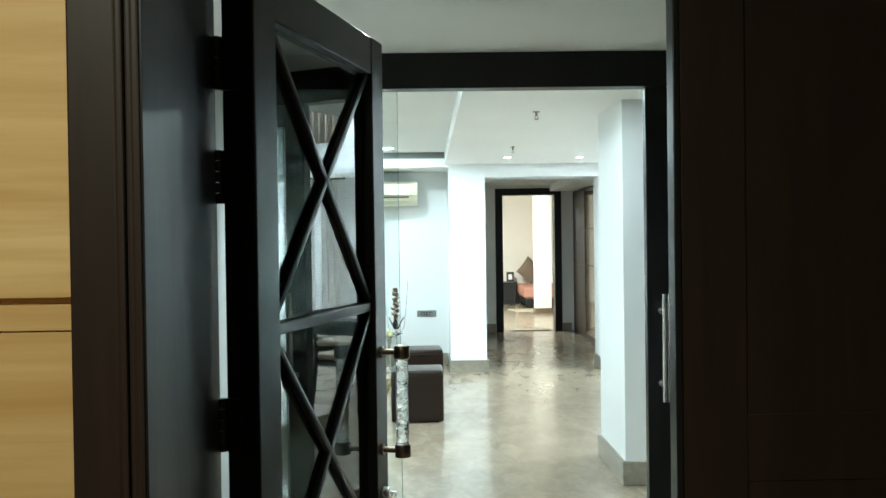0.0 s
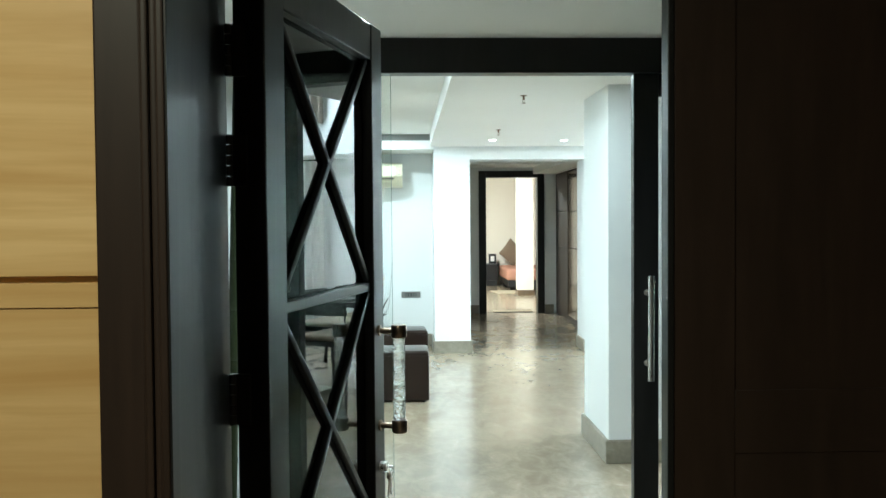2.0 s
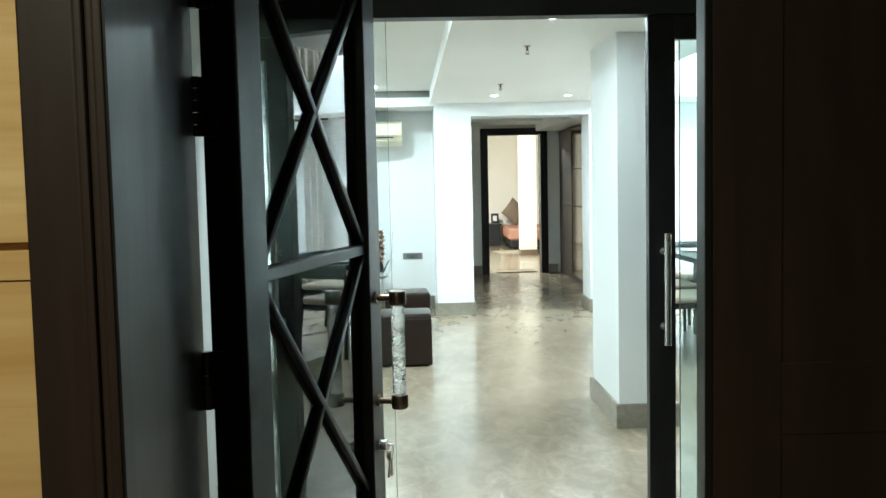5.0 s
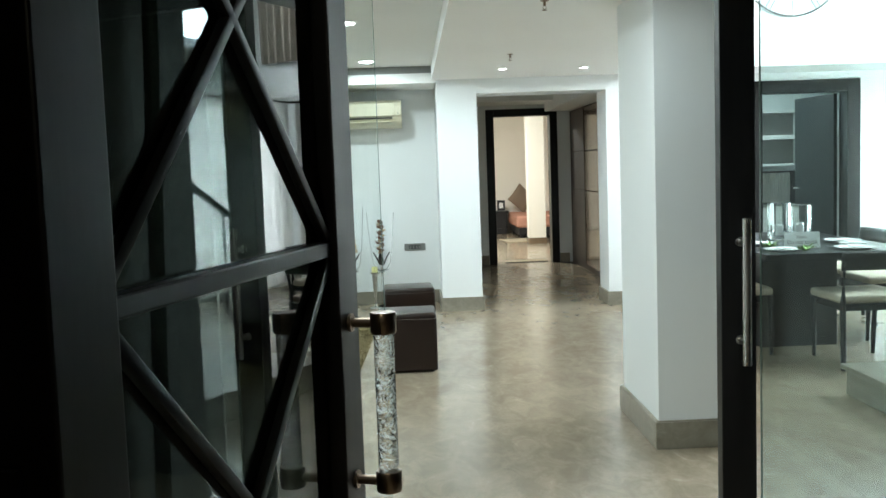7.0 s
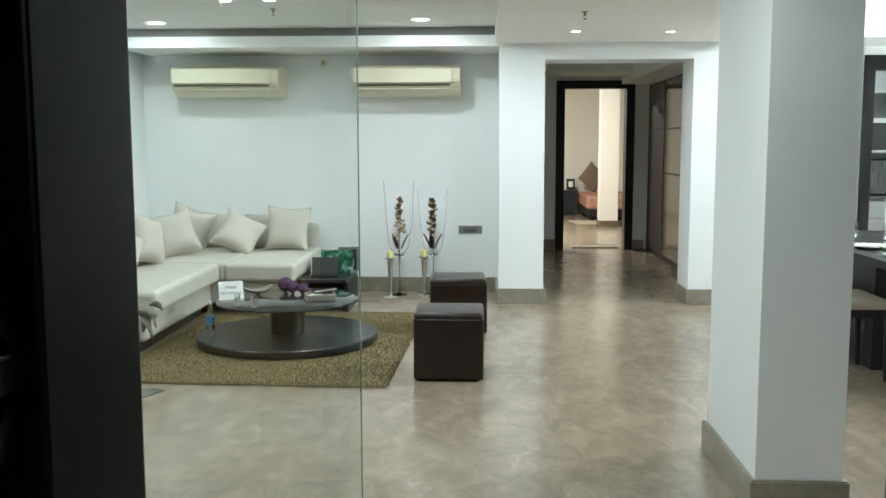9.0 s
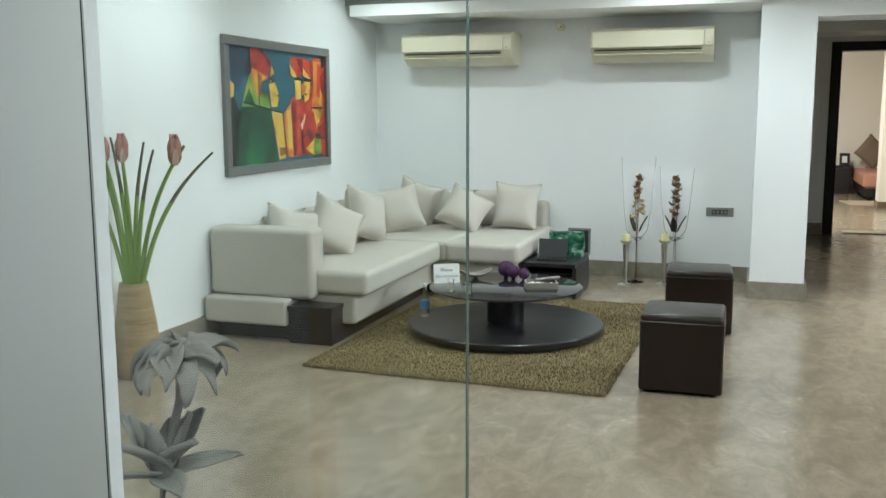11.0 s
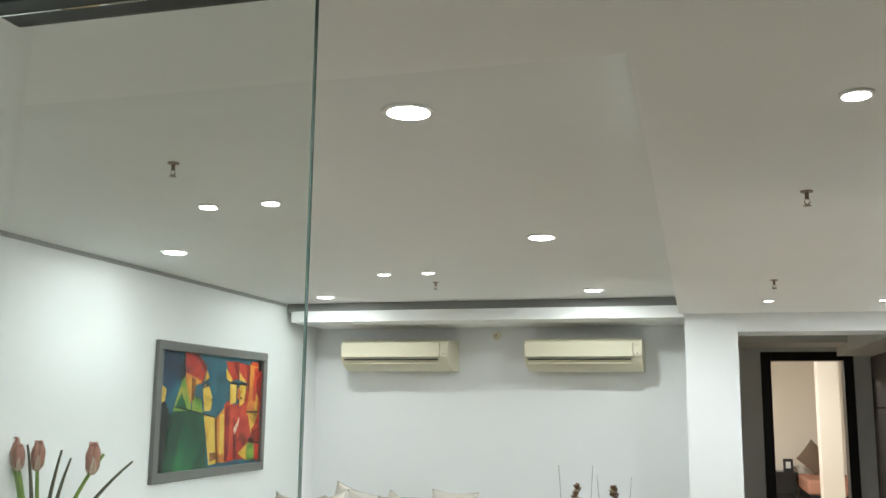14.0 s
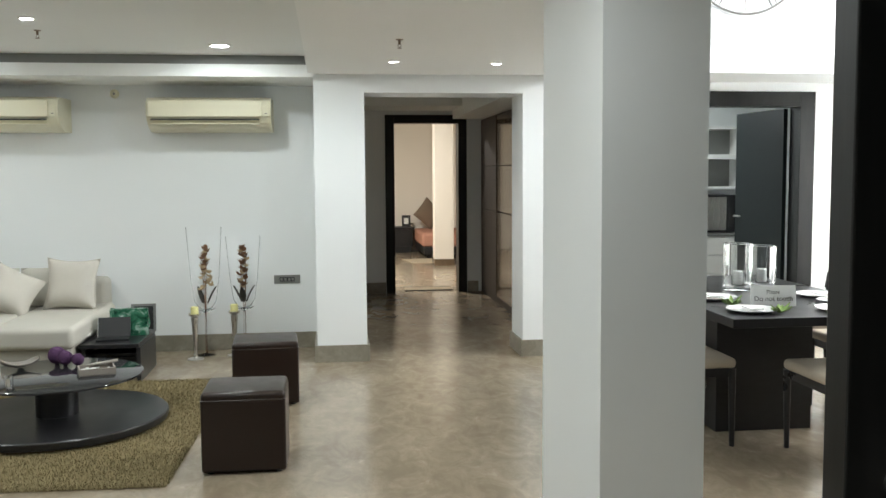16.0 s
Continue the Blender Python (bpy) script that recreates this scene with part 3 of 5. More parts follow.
# ---- outer door frame and closed leaf ----
frame_out = thing("entrance_door_frame", "dark brown moulded timber frame of the entrance", "door frame", pose(0, 0, 0))
slab([((-0.936, -2.18, 0), (-0.868, -1.775, 2.12)), ((-0.868, -2.187, 0), (-0.856, -1.80, 2.12)), ((-0.856, -2.18, 0), (-0.845, -1.80, 2.12)), ((-0.845, -2.19, 0), (-0.832, -1.81, 2.12))], "jamb", MAHOG, frame_out, 0.004)
slab([((-0.832, -2.186, 0), (-0.829, -1.740, 2.12))], "jamb_lining", WENGE, frame_out, 0)
slab([((-0.936, -2.18, 2.12), (0.96, -1.83, 2.25))], "head", MAHOG, frame_out, 0.004)
closed = thing("side_door_leaf", "closed dark brown panelled timber door leaf", "door", pose(0, 0, 0.004))
slab([((0.0, -1.835, 0), (0.012, -1.79, 2.11))], "meeting_edge", WENGE, closed, 0.002)
slab([((0.012, -1.83, 0), (0.13, -1.795, 2.11))], "stile", MAHOG, closed, 0.003)
slab([((0.83, -1.83, 0), (0.955, -1.795, 2.11))], "stile", MAHOG, closed, 0.003)
for z0, z1 in ((0, 0.2), (0.98, 1.1), (1.98, 2.11)):
    slab([((0.13, -1.828, z0), (0.83, -1.797, z1))], "rail", MAHOG, closed, 0.001)
for z0, z1 in ((0.2, 0.98), (1.1, 1.98)):
    slab([((0.13, -1.8255, z0), (0.83, -1.805, z1))], "panel", MAHOG, closed, 0.0)

# ---- bamboo canes and felt flower by the entrance ----
def bamboo(foot, top, r):
    t = thing("bamboo_cane", "dark green bamboo cane leaning on the grey wall", "bamboo", Matrix.Translation(foot), "bamboo canes")
    d = Vector(top) - Vector(foot)
    step = 0.1835
    turn = d.to_track_quat("Z", "Y").to_matrix().to_4x4()
    for i in range(int(d.length / step) + 1):
        bm = bmesh.new()
        prof = []
        taper = r * (1 - 0.010 * i)
        for u, k in ((0.0, 1.05), (0.012, 1.09), (0.03, 1.02), (0.10, 0.99), (0.5, 0.97), (0.92, 0.985), (0.97, 1.005), (1.0, 1.04)):
            z = min((i + u) * step, d.length)
            prof.append((taper * k, z))
        lathe(bm, prof, 20)
        part("internode", bm, BAMBOO, t, at=turn)


bamboo((-1.152, -0.13, 0), (-1.092, -0.11, 2.08), 0.0218)
bamboo((-1.274, -0.13, 0), (-1.345, -0.11, 1.27), 0.0238)


def petal(bm, base, out, up, length, width, curl, tilt=0.0, twist=0.0):
    """A cupped petal from base along out, bending by curl towards up."""
    out, up = Vector(out).normalized(), Vector(up).normalized()
    side = out.cross(up).normalized()

    def f(u, v):
        a = curl * u
        p = Vector(base) + out * (length * u * math.cos(a)) + up * (length * u * math.sin(a))
        w = width * math.sin(math.pi * min(1, 0.12 + 0.86 * u)) ** 0.75
        s = 2 * v - 1
        q = Matrix.Rotation(tilt + twist * u, 3, out)
        return p + q @ (side * (w * s) + up * (width * 0.45 * s * s))
    sheet(bm, 9, 4, f)


felt = thing("felt_flower", "tall grey felt artificial flower with curled petals behind the glass", "artificial flower", pose(-1.035, 0.245, 0))
bm = bmesh.new()
tube(bm, [(0.0, 0.02, 0.004), (-0.03, 0.01, 0.4), (-0.075, 0.0, 0.70), (-0.055, 0.0, 0.86), (-0.022, 0, 0.97), (-0.02, 0, 1.03)], 0.007, 8)
part("stalk", bm, FELT, felt)
rnd = random.Random(4)
for i in range(15):
    an = 2 * math.pi * i / 15 + rnd.uniform(-0.12, 0.12)
    bm = bmesh.new()
    petal(bm, (-0.02 + 0.012 * math.cos(an), 0.012 * math.sin(an), 1.035), (math.cos(an), math.sin(an), rnd.uniform(0.30, 0.55)), (0, 0, 1), rnd.uniform(0.080, 0.102), rnd.uniform(0.020, 0.027), rnd.uniform(-0.95, -0.35), rnd.uniform(0.5, 1.3), rnd.uniform(-1.6, -0.1))
    ob = part("petal", bm, FELT, felt)
    ob.modifiers.new("thickness", "SOLIDIFY").thickness = 0.0022
for i in range(7):
    an = 2 * math.pi * i / 7 + 0.2
    bm = bmesh.new()
    petal(bm, (-0.02, 0, 1.045), (math.cos(an), math.sin(an), 0.9), (0, 0, 1), rnd.uniform(0.04, 0.06), rnd.uniform(0.016, 0.021), rnd.uniform(-1.2, -0.7), rnd.uniform(0.4, 1.0), -0.6)
    ob = part("petal", bm, FELT, felt)
    ob.modifiers.new("thickness", "SOLIDIFY").thickness = 0.0022
for i in range(12):
    an = 2 * math.pi * i / 12 + 0.3
    bm = bmesh.new()
    petal(bm, (-0.06, 0, 0.825 + 0.012 * (i % 3)), (math.cos(an), math.sin(an), (1.7, 0.30, 1.0)[i % 3]), (-math.cos(an), -math.sin(an), 0.8), rnd.uniform(0.10, 0.13), rnd.uniform(0.020, 0.027), (0.12, -0.25, -0.15)[i % 3], rnd.uniform(-0.3, 0.3), rnd.uniform(-0.4, 0.4))
    ob = part("leaf", bm, FELT, felt)
    ob.modifiers.new("thickness", "SOLIDIFY").thickness = 0.0022

# ---- living room ----
sofa = thing("corner_sofa", "ivory fabric corner sofa with a dark plinth", "sofa", pose(0, 0, 0))
slab([((-3.42, 4.14, 0), (-2.60, 6.95, 0.10)), ((-2.60, 5.85, 0), (-1.90, 6.95, 0.10))], "plinth", BLACKWOOD, sofa, 0.002)
slab([((-3.452, 4.05, 0.10), (-2.885, 4.24, 0.262))], "base_end", SOFA, sofa, 0.02, seg=4)
slab([((-3.45, 4.23, 0.10), (-2.50, 6.98, 0.285))], "base_long", SOFA, sofa, 0.022, seg=3)
slab([((-2.51, 5.68, 0.10), (-1.86, 6.98, 0.285))], "base_short", SOFA, sofa, 0.022, seg=3)
slab([((-3.45, 4.13, 0.258), (-2.745, 4.33, 0.69))], "armrest", SOFA, sofa, 0.032, seg=5)
slab([((-3.0, 4.20, 0.283), (-2.41, 5.64, 0.435))], "seat_cushion", SOFA, sofa, 0.038, seg=5)
slab([((-3.0, 5.635, 0.283), (-2.365, 6.9, 0.437))], "seat_cushion", SOFA, sofa, 0.034, seg=5)
slab([((-2.37, 5.61, 0.283), (-1.81, 6.9, 0.433))], "seat_cushion", SOFA, sofa, 0.038, seg=5)
slab([((-3.44, 4.25, 0.28), (-3.24, 6.98, 0.64))], "backrest", SOFA, sofa, 0.05, seg=5)
slab([((-3.25, 6.80, 0.28), (-1.85, 6.99, 0.64))], "backrest", SOFA, sofa, 0.05, seg=5)


def back_cushion(x, y, rz, w):
    t = thing("back_cushion", "ivory upholstered back cushion on the sofa", "cushion", pose(x, y, 0.435, -9, 0, rz), "back cushions")
    bm = bmesh.new()
    cushion_form(bm, w, 0.30, 0.17, 12, pinch=0.02)
    part("cover", bm, SOFA, t)


for y in (4.66, 5.25, 5.85, 6.42):
    back_cushion(-3.16, y, 90, 0.58)
for x in (-2.78, -2.2):
    back_cushion(x, 6.72, 0, 0.57)


def pillow(x, y, z, rx, ry, rz, s=0.41, d=0.215):
    t = thing("throw_pillow", "square oatmeal cloth throw pillow on the sofa", "pillow", pose(x, y, z, rx, ry, rz), "throw pillows on the sofa")
    bm = bmesh.new()
    cushion_form(bm, s, s, d, 16, Matrix.Translation((0, 0, -s / 2)), 0.14)
    part("cover", bm, CUSHION, t)
    bm = bmesh.new()
    q = s / 2
    ring = []
    for i in range(40):
        u = i / 10
        e, w = int(u), u - int(u)
        a, b = [((-1, -1), (1, -1)), ((1, -1), (1, 1)), ((1, 1), (-1, 1)), ((-1, 1), (-1, -1))][e]
        g, f = a[0] + (b[0] - a[0]) * w, a[1] + (b[1] - a[1]) * w
        ring.append((g * q * (1 - 0.14 * (1 - f * f)), 0, f * q * (1 - 0.14 * (1 - g * g))))
    tube(bm, ring + ring[:1], 0.004, 6)
    part("piping", bm, CUSHION, t)


pillow(-3.03, 4.45, 0.60, -16, 14, 60, 0.39)
pillow(-2.95, 4.92, 0.60, -24, 28, 44, 0.40)
pillow(-2.96, 5.50, 0.63, -16, 16, 72, 0.40)
pillow(-2.93, 6.12, 0.61, -24, -14, 24, 0.39)
pillow(-2.94, 6.60, 0.62, -14, 18, 12, 0.39)
pillow(-2.45, 6.40, 0.59, -34, 27, 8, 0.38)
pillow(-2.06, 6.58, 0.62, -15, 2, -4, 0.40, 0.17)


def dark_block(name, label, boxes):
    t = thing(name, label, "side table", pose(0, 0, 0))
    for n, lo, hi in boxes:
        slab([(lo, hi)], n, BLACKWOOD, t, 0.004)


dark_block("side_block", "low black wooden side block beside the sofa end", [("top", (-2.88, 4.06, 0.205), (-2.58, 4.60, 0.232)), ("body", (-2.872, 4.066, 0), (-2.588, 4.595, 0.205))])
dark_block("side_table", "low black wooden side table at the sofa end", [("top", (-1.835, 5.83, 0.245), (-1.43, 6.45, 0.275)), ("shelf", (-1.82, 5.98, 0.16), (-1.43, 6.44, 0.185)), ("side", (-1.82, 5.85, 0), (-1.795, 6.44, 0.245)), ("side", (-1.455, 5.85, 0), (-1.424, 6.44, 0.245)), ("back", (-1.795, 6.41, 0), (-1.448, 6.44, 0.245)), ("drawer_front", (-1.795, 5.97, 0.01), (-1.448, 5.98, 0.155))])


def ottoman(x, y, rz, w, d, h):
    t = thing("ottoman", "dark brown leather cube ottoman with stitched edges", "ottoman", pose(x, y, 0, 0, 0, rz), "leather ottomans")
    slab([((-w / 2, -d / 2, 0.012), (w / 2, d / 2, h - 0.030))], "body", LEATHER, t, 0.014, seg=3)
    bm = bmesh.new()
    box(bm, (-w / 2 + 0.001, -d / 2 + 0.001, h - 0.056), (w / 2 - 0.001, d / 2 - 0.001, h), 0.024, 4)
    part("lid", bm, LEATHER, t, "padded leather lid")
    for sx in (-1, 1):
        for sy in (-1, 1):
            bm = bmesh.new()
            cyl(bm, (sx * (w / 2 - 0.04), sy * (d / 2 - 0.04), 0), (sx * (w / 2 - 0.04), sy * (d / 2 - 0.04), 0.014), 0.016, seg=12)
            part("foot", bm, BLACK, t)
    bm = bmesh.new()
    q = [(-1, -1), (1, -1), (1, 1), (-1, 1), (-1, -1)]
    tube(bm, [(a * (w / 2 - 0.002), b * (d / 2 - 0.002), h - 0.042) for a, b in q], 0.0035, 6)
    part("seam", bm, LEATHER, t)


ottoman(-0.527, 3.868, 0.0, 0.405, 0.37, 0.405)
ottoman(-0.515, 5.20, 3.0, 0.41, 0.38, 0.405)

table = thing("coffee_table", "round black coffee table with smoked glass top and disc base", "coffee table", pose(-1.68, 4.735, 0.022))
bm = bmesh.new()
lathe(bm, [(0.60, 0), (0.615, 0.005), (0.62, 0.02), (0.62, 0.042), (0.612, 0.05)], 72)
part("base_disc", bm, BLACKWOOD, table)
bm = bmesh.new()
lathe(bm, [(0.118, 0.05), (0.118, 0.268)], 40)
part("pillar", bm, BLACKWOOD, table)
bm = bmesh.new()
lathe(bm, [(0.478, 0.268), (0.484, 0.271), (0.484, 0.279), (0.479, 0.282)], 72)
part("tabletop", bm, TABLEGLASS, table, "dark smoked glass top")
TT = 0.304


def notice(x, y, z, rz, w, hgt, lean):
    t = thing("notice_card", "white card reading Please Do not touch", "sign", pose(x, y, z, 0, 0, rz), "notice cards")
    m = Matrix.Rotation(radians(-lean), 4, "X")
    slab([((-w / 2, -0.0015, 0), (w / 2, 0.0015, hgt))], "card", CARD, t, 0.0005, at=m)
    slab([((-w / 4, 0.0, 0), (w / 4, 0.002, hgt * 0.8))], "back_stay", CARD, t, 0.0005, at=Matrix.Translation((0, math.tan(radians(lean)) * hgt + 0.02, 0)) @ Matrix.Rotation(radians(lean), 4, "X"))
    r = Matrix.Rotation(radians(90), 4, "X")
    letters("Please", hgt * 0.26, INK, t, m @ Matrix.Translation((0, -0.0025, hgt * 0.68)) @ r)
    letters("Do not touch", w * 0.155, INK, t, m @ Matrix.Translation((0, -0.0025, hgt * 0.36)) @ r)


notice(-2.06, 4.70, TT, 30, 0.17, 0.125, 14)
for i, (x, y, r) in enumerate(((-1.76, 5.05, 0.052), (-1.70, 5.01, 0.042), (-1.62, 4.98, 0.036))):
    t = thing("decor_ball", "purple yarn-wrapped decorative ball on the table", "ornament", pose(x, y, TT), "purple decor balls")
    bm = bmesh.new()
    bmesh.ops.create_icosphere(bm, subdivisions=3, radius=r, matrix=Matrix.Translation((0, 0, r)))
    part("core", bm, PURPLE, t)
    rb = random.Random(i)
    bm = bmesh.new()
    for k in range(14):
        q = Euler((rb.uniform(0, 6), rb.uniform(0, 6), rb.uniform(0, 6))).to_matrix()
        tube(bm, [Vector((0, 0, r)) + q @ Vector((r * math.cos(j * 0.3142), r * math.sin(j * 0.3142), 0)) for j in range(21)], 0.0016, 5)
    part("yarn", bm, PURPLE, t)
tray = thing("tray", "taupe square tray holding shells and a small lid", "tray", pose(-1.45, 4.72, TT, 0, 0, 18))
slab([((-0.10, -0.075, 0), (0.10, 0.075, 0.008))], "floor", TAUPE, tray, 0.001)
for lo, hi in (((-0.10, -0.075, 0), (0.10, -0.065, 0.042)), ((-0.10, 0.065, 0), (0.10, 0.075, 0.042)), ((-0.10, -0.065, 0), (-0.09, 0.065, 0.042)), ((0.09, -0.065, 0), (0.10, 0.065, 0.042))):
    slab([(lo, hi)], "side", TAUPE, tray, 0.0015)
rnd = random.Random(9)
bm = bmesh.new()
for k in range(26):
    bmesh.ops.create_icosphere(bm, subdivisions=1, radius=rnd.uniform(0.008, 0.014), matrix=Matrix.Translation((rnd.uniform(-0.08, 0.08), rnd.uniform(-0.055, 0.055), 0.026)) @ Matrix.Diagonal((1, 1, 0.6, 1)))
tagged(part("shell_fill", bm, PORCELAIN, tray, "pale shells", False), kind="stuff")
slab([((-0.02, 0.03, 0.040), (0.13, 0.08, 0.050))], "lid", TAUPE, tray, 0.004, at=Matrix.Rotation(radians(-6), 4, "Y"))
dish = thing("leaf_dish", "dark pointed leaf-shaped dish on the table", "dish", pose(-1.95, 4.97, TT, 0, 0, 30))
bm = bmesh.new()


def dish_form(u, v):
    a, b = 2 * u - 1, 2 * v - 1
    return Vector((a * 0.11, b * 0.055 * math.sqrt(max(0.02, 1 - a * a)), 0.004 + 0.035 * abs(a) ** 2.2 + 0.02 * b * b))


sheet(bm, 16, 8, dish_form)
ob = part("bowl", bm, TAUPE, dish)
sol = ob.modifiers.new("thickness", "SOLIDIFY")
sol.thickness = 0.004
for x, y, r, hh in ((-1.955, 4.45, 0.020, 0.075), (-1.83, 4.40, 0.022, 0.07)):
    t = thing("tumbler", "small clear glass tumbler on the coffee table", "glass", pose(x, y, TT), "clear tumblers")
    bm = bmesh.new()
    lathe(bm, [(r * 0.9, 0), (r, 0.002), (r, hh), (r - 0.003, hh), (r - 0.003, 0.012)], 24)
    part("wall", bm, THICK, t)
    slab([((-0.012, -0.0245, 0.012), (0.012, -0.0225, hh - 0.015))], "etched_band", STEEL, t, 0.0005)
bot = thing("water_bottle", "clear plastic water bottle with a blue label", "bottle", pose(-2.22, 4.72, 0.074))
bm = bmesh.new()
lathe(bm, [(0.026, 0), (0.03, 0.006), (0.03, 0.13), (0.026, 0.09), (0.013, 0.175), (0.011, 0.195)], 24)
part("bottle_body", bm, WATER, bot)
bm = bmesh.new()
lathe(bm, [(0.0305, 0.05), (0.0305, 0.105)], 24)
part("label_band", bm, BLUE, bot)
bm = bmesh.new()
lathe(bm, [(0.0135, 0.193), (0.0135, 0.212), (0.012, 0.214)], 18)
part("cap", bm, CARD, bot)

# things on the side table
case = thing("open_black_case", "open black presentation case leaning on the side table", "case", pose(-1.64, 6.02, 0.276, 0, 0, 6))
slab([((-0.11, -0.08, 0), (0.11, 0.05, 0.016))], "base", BLACK, case, 0.002)
slab([((-0.11, 0, 0), (0.11, 0.012, 0.145))], "lid", BLACK, case, 0.002, at=Matrix.Translation((0, 0.045, 0.012)) @ Matrix.Rotation(radians(-20), 4, "X"))
slab([((-0.11, 0.055, 0), (0.10, 0.075, 0.15))], "lining", CARD, case, 0.002, at=Matrix.Translation((-0.01, 0.02, 0.012)) @ Matrix.Rotation(radians(-20), 4, "X"))
gift = thing("gift_bag", "crumpled green foil gift wrap on the side table", "gift", pose(-1.56, 6.21, 0.276, 0, 0, 5))
bm = bmesh.new()
box(bm, (-0.14, -0.035, 0), (0.13, 0.035, 0.195), 0.0)
bmesh.ops.subdivide_edges(bm, edges=bm.edges[:], cuts=9, use_grid_fill=True)
for v in bm.verts:
    if v.co.z > 0.01:
        v.co += noise.noise_vector(v.co * 22) * 0.011
part("wrap", bm, GREENFOIL, gift, smooth=False)
fr = thing("picture_frame", "dark picture frame leaning behind the gift", "picture frame", pose(-1.49, 6.33, 0.276, -10, 0, 4))
slab([((-0.09, 0, 0), (0.09, 0.012, 0.21))], "backing", BLACK, fr, 0.002)
for lo, hi in (((-0.09, -0.008, 0), (0.09, 0, 0.018)), ((-0.09, -0.008, 0.192), (0.09, 0, 0.21)), ((-0.09, -0.008, 0.018), (-0.072, 0, 0.192)), ((0.072, -0.008, 0.018), (0.09, 0, 0.192))):
    slab([(lo, hi)], "moulding", PEWTER, fr, 0.002)


def candle_stand(x, y):
    t = thing("candle_stand", "tapered steel candle stand with a yellow pillar candle", "candle stand", pose(x, y, 0), "steel candle stands")
    bm = bmesh.new()
    lathe(bm, [(0.062, 0), (0.064, 0.004), (0.05, 0.010), (0.016, 0.018), (0.012, 0.03)], 28)
    part("foot", bm, STEEL, t)
    bm = bmesh.new()
    lathe(bm, [(0.011, 0.03), (0.017, 0.036), (0.011, 0.042), (0.012, 0.10), (0.027, 0.315), (0.029, 0.328), (0.022, 0.334)], 28)
    part("stem", bm, STEEL, t)
    bm = bmesh.new()
    lathe(bm, [(0.012, 0.334), (0.04, 0.345), (0.052, 0.362), (0.049, 0.362), (0.038, 0.348), (0.005, 0.340)], 28)
    part("dish", bm, STEEL, t)
    bm = bmesh.new()
    lathe(bm, [(0.030, 0.346), (0.0305, 0.41), (0.028, 0.416), (0.022, 0.410)], 24)
    part("candle", bm, CANDLE, t, "yellow wax candle")


def flower_vase(x, y, seed, tall):
    t = thing("flower_vase", "tall clear trumpet glass vase with dried orchid stems", "vase", pose(x, y, 0), "trumpet vases")
    bm = bmesh.new()
    lathe(bm, [(0.07, 0), (0.07, 0.004), (0.02, 0.010), (0.006, 0.02), (0.005, 0.34)], 26)
    part("foot_and_stem", bm, CLEAR, t)
    bm = bmesh.new()
    lathe(bm, [(0.006, 0.34), (0.075, 0.375), (0.078, 0.38), (0.06, 0.376), (0.012, 0.352)], 28)
    part("saucer", bm, CLEAR, t)
    bm = bmesh.new()
    lathe(bm, [(0.012, 0.362), (0.055, 0.385), (0.088, 0.44), (0.112, 0.62), (0.140, tall), (0.137, tall), (0.109, 0.62), (0.085, 0.442), (0.052, 0.389), (0.006, 0.370)], 40)
    part("flute", bm, THIN, t, "clear glass flute").visible_shadow = False
    r = random.Random(seed)
    for k in range(3):
        x0, y0 = r.uniform(-0.03, 0.03), r.uniform(-0.02, 0.02)
        bm = bmesh.new()
        tube(bm, [(x0 * 0.4, y0 * 0.4, 0.02), (x0 * 0.2, y0 * 0.2, 0.36), (x0 * 0.5, y0 * 0.5, 0.55), (x0, y0, 0.70 + 0.07 * k)], 0.0024, 6)
        part("stem", bm, DRIED, t)
    for k in range(24):
        w = k / 23
        z = 0.53 + 0.33 * w
        a, rr = r.uniform(0, 6.28), r.uniform(0.004, 0.055 - 0.035 * w)
        bm = bmesh.new()
        for j in range(5):
            b = a + j * 1.2566
            petal(bm, (rr * math.cos(a), rr * math.sin(a), z), (math.cos(b), math.sin(b), r.uniform(-0.2, 0.7)), (0, 0, 1), r.uniform(0.024, 0.040), r.uniform(0.011, 0.017), 0.5)
        pale = (w < 0.45 and seed == 1) or k % 4 == 0
        part("blossom", bm, DRIEDPALE if pale else DRIED, t)
    for a in ((0.2, 2.4) if seed == 1 else (0.1, 3.0, 4.6)):
        bm = bmesh.new()
        petal(bm, (0.012 * math.cos(a), 0.012 * math.sin(a), 0.42), (math.cos(a) * 0.30, math.sin(a) * 0.30, 1), (math.cos(a), math.sin(a), 0), 0.14, 0.026, 0.2)
        part("leaf", bm, LEAFDARK, t, "dark bronze leaf")


candle_stand(-1.155, 6.62)
candle_stand(-0.86, 6.72)
flower_vase(-1.09, 6.78, 1, 1.03)
flower_vase(-0.79, 6.84, 2, 0.95)


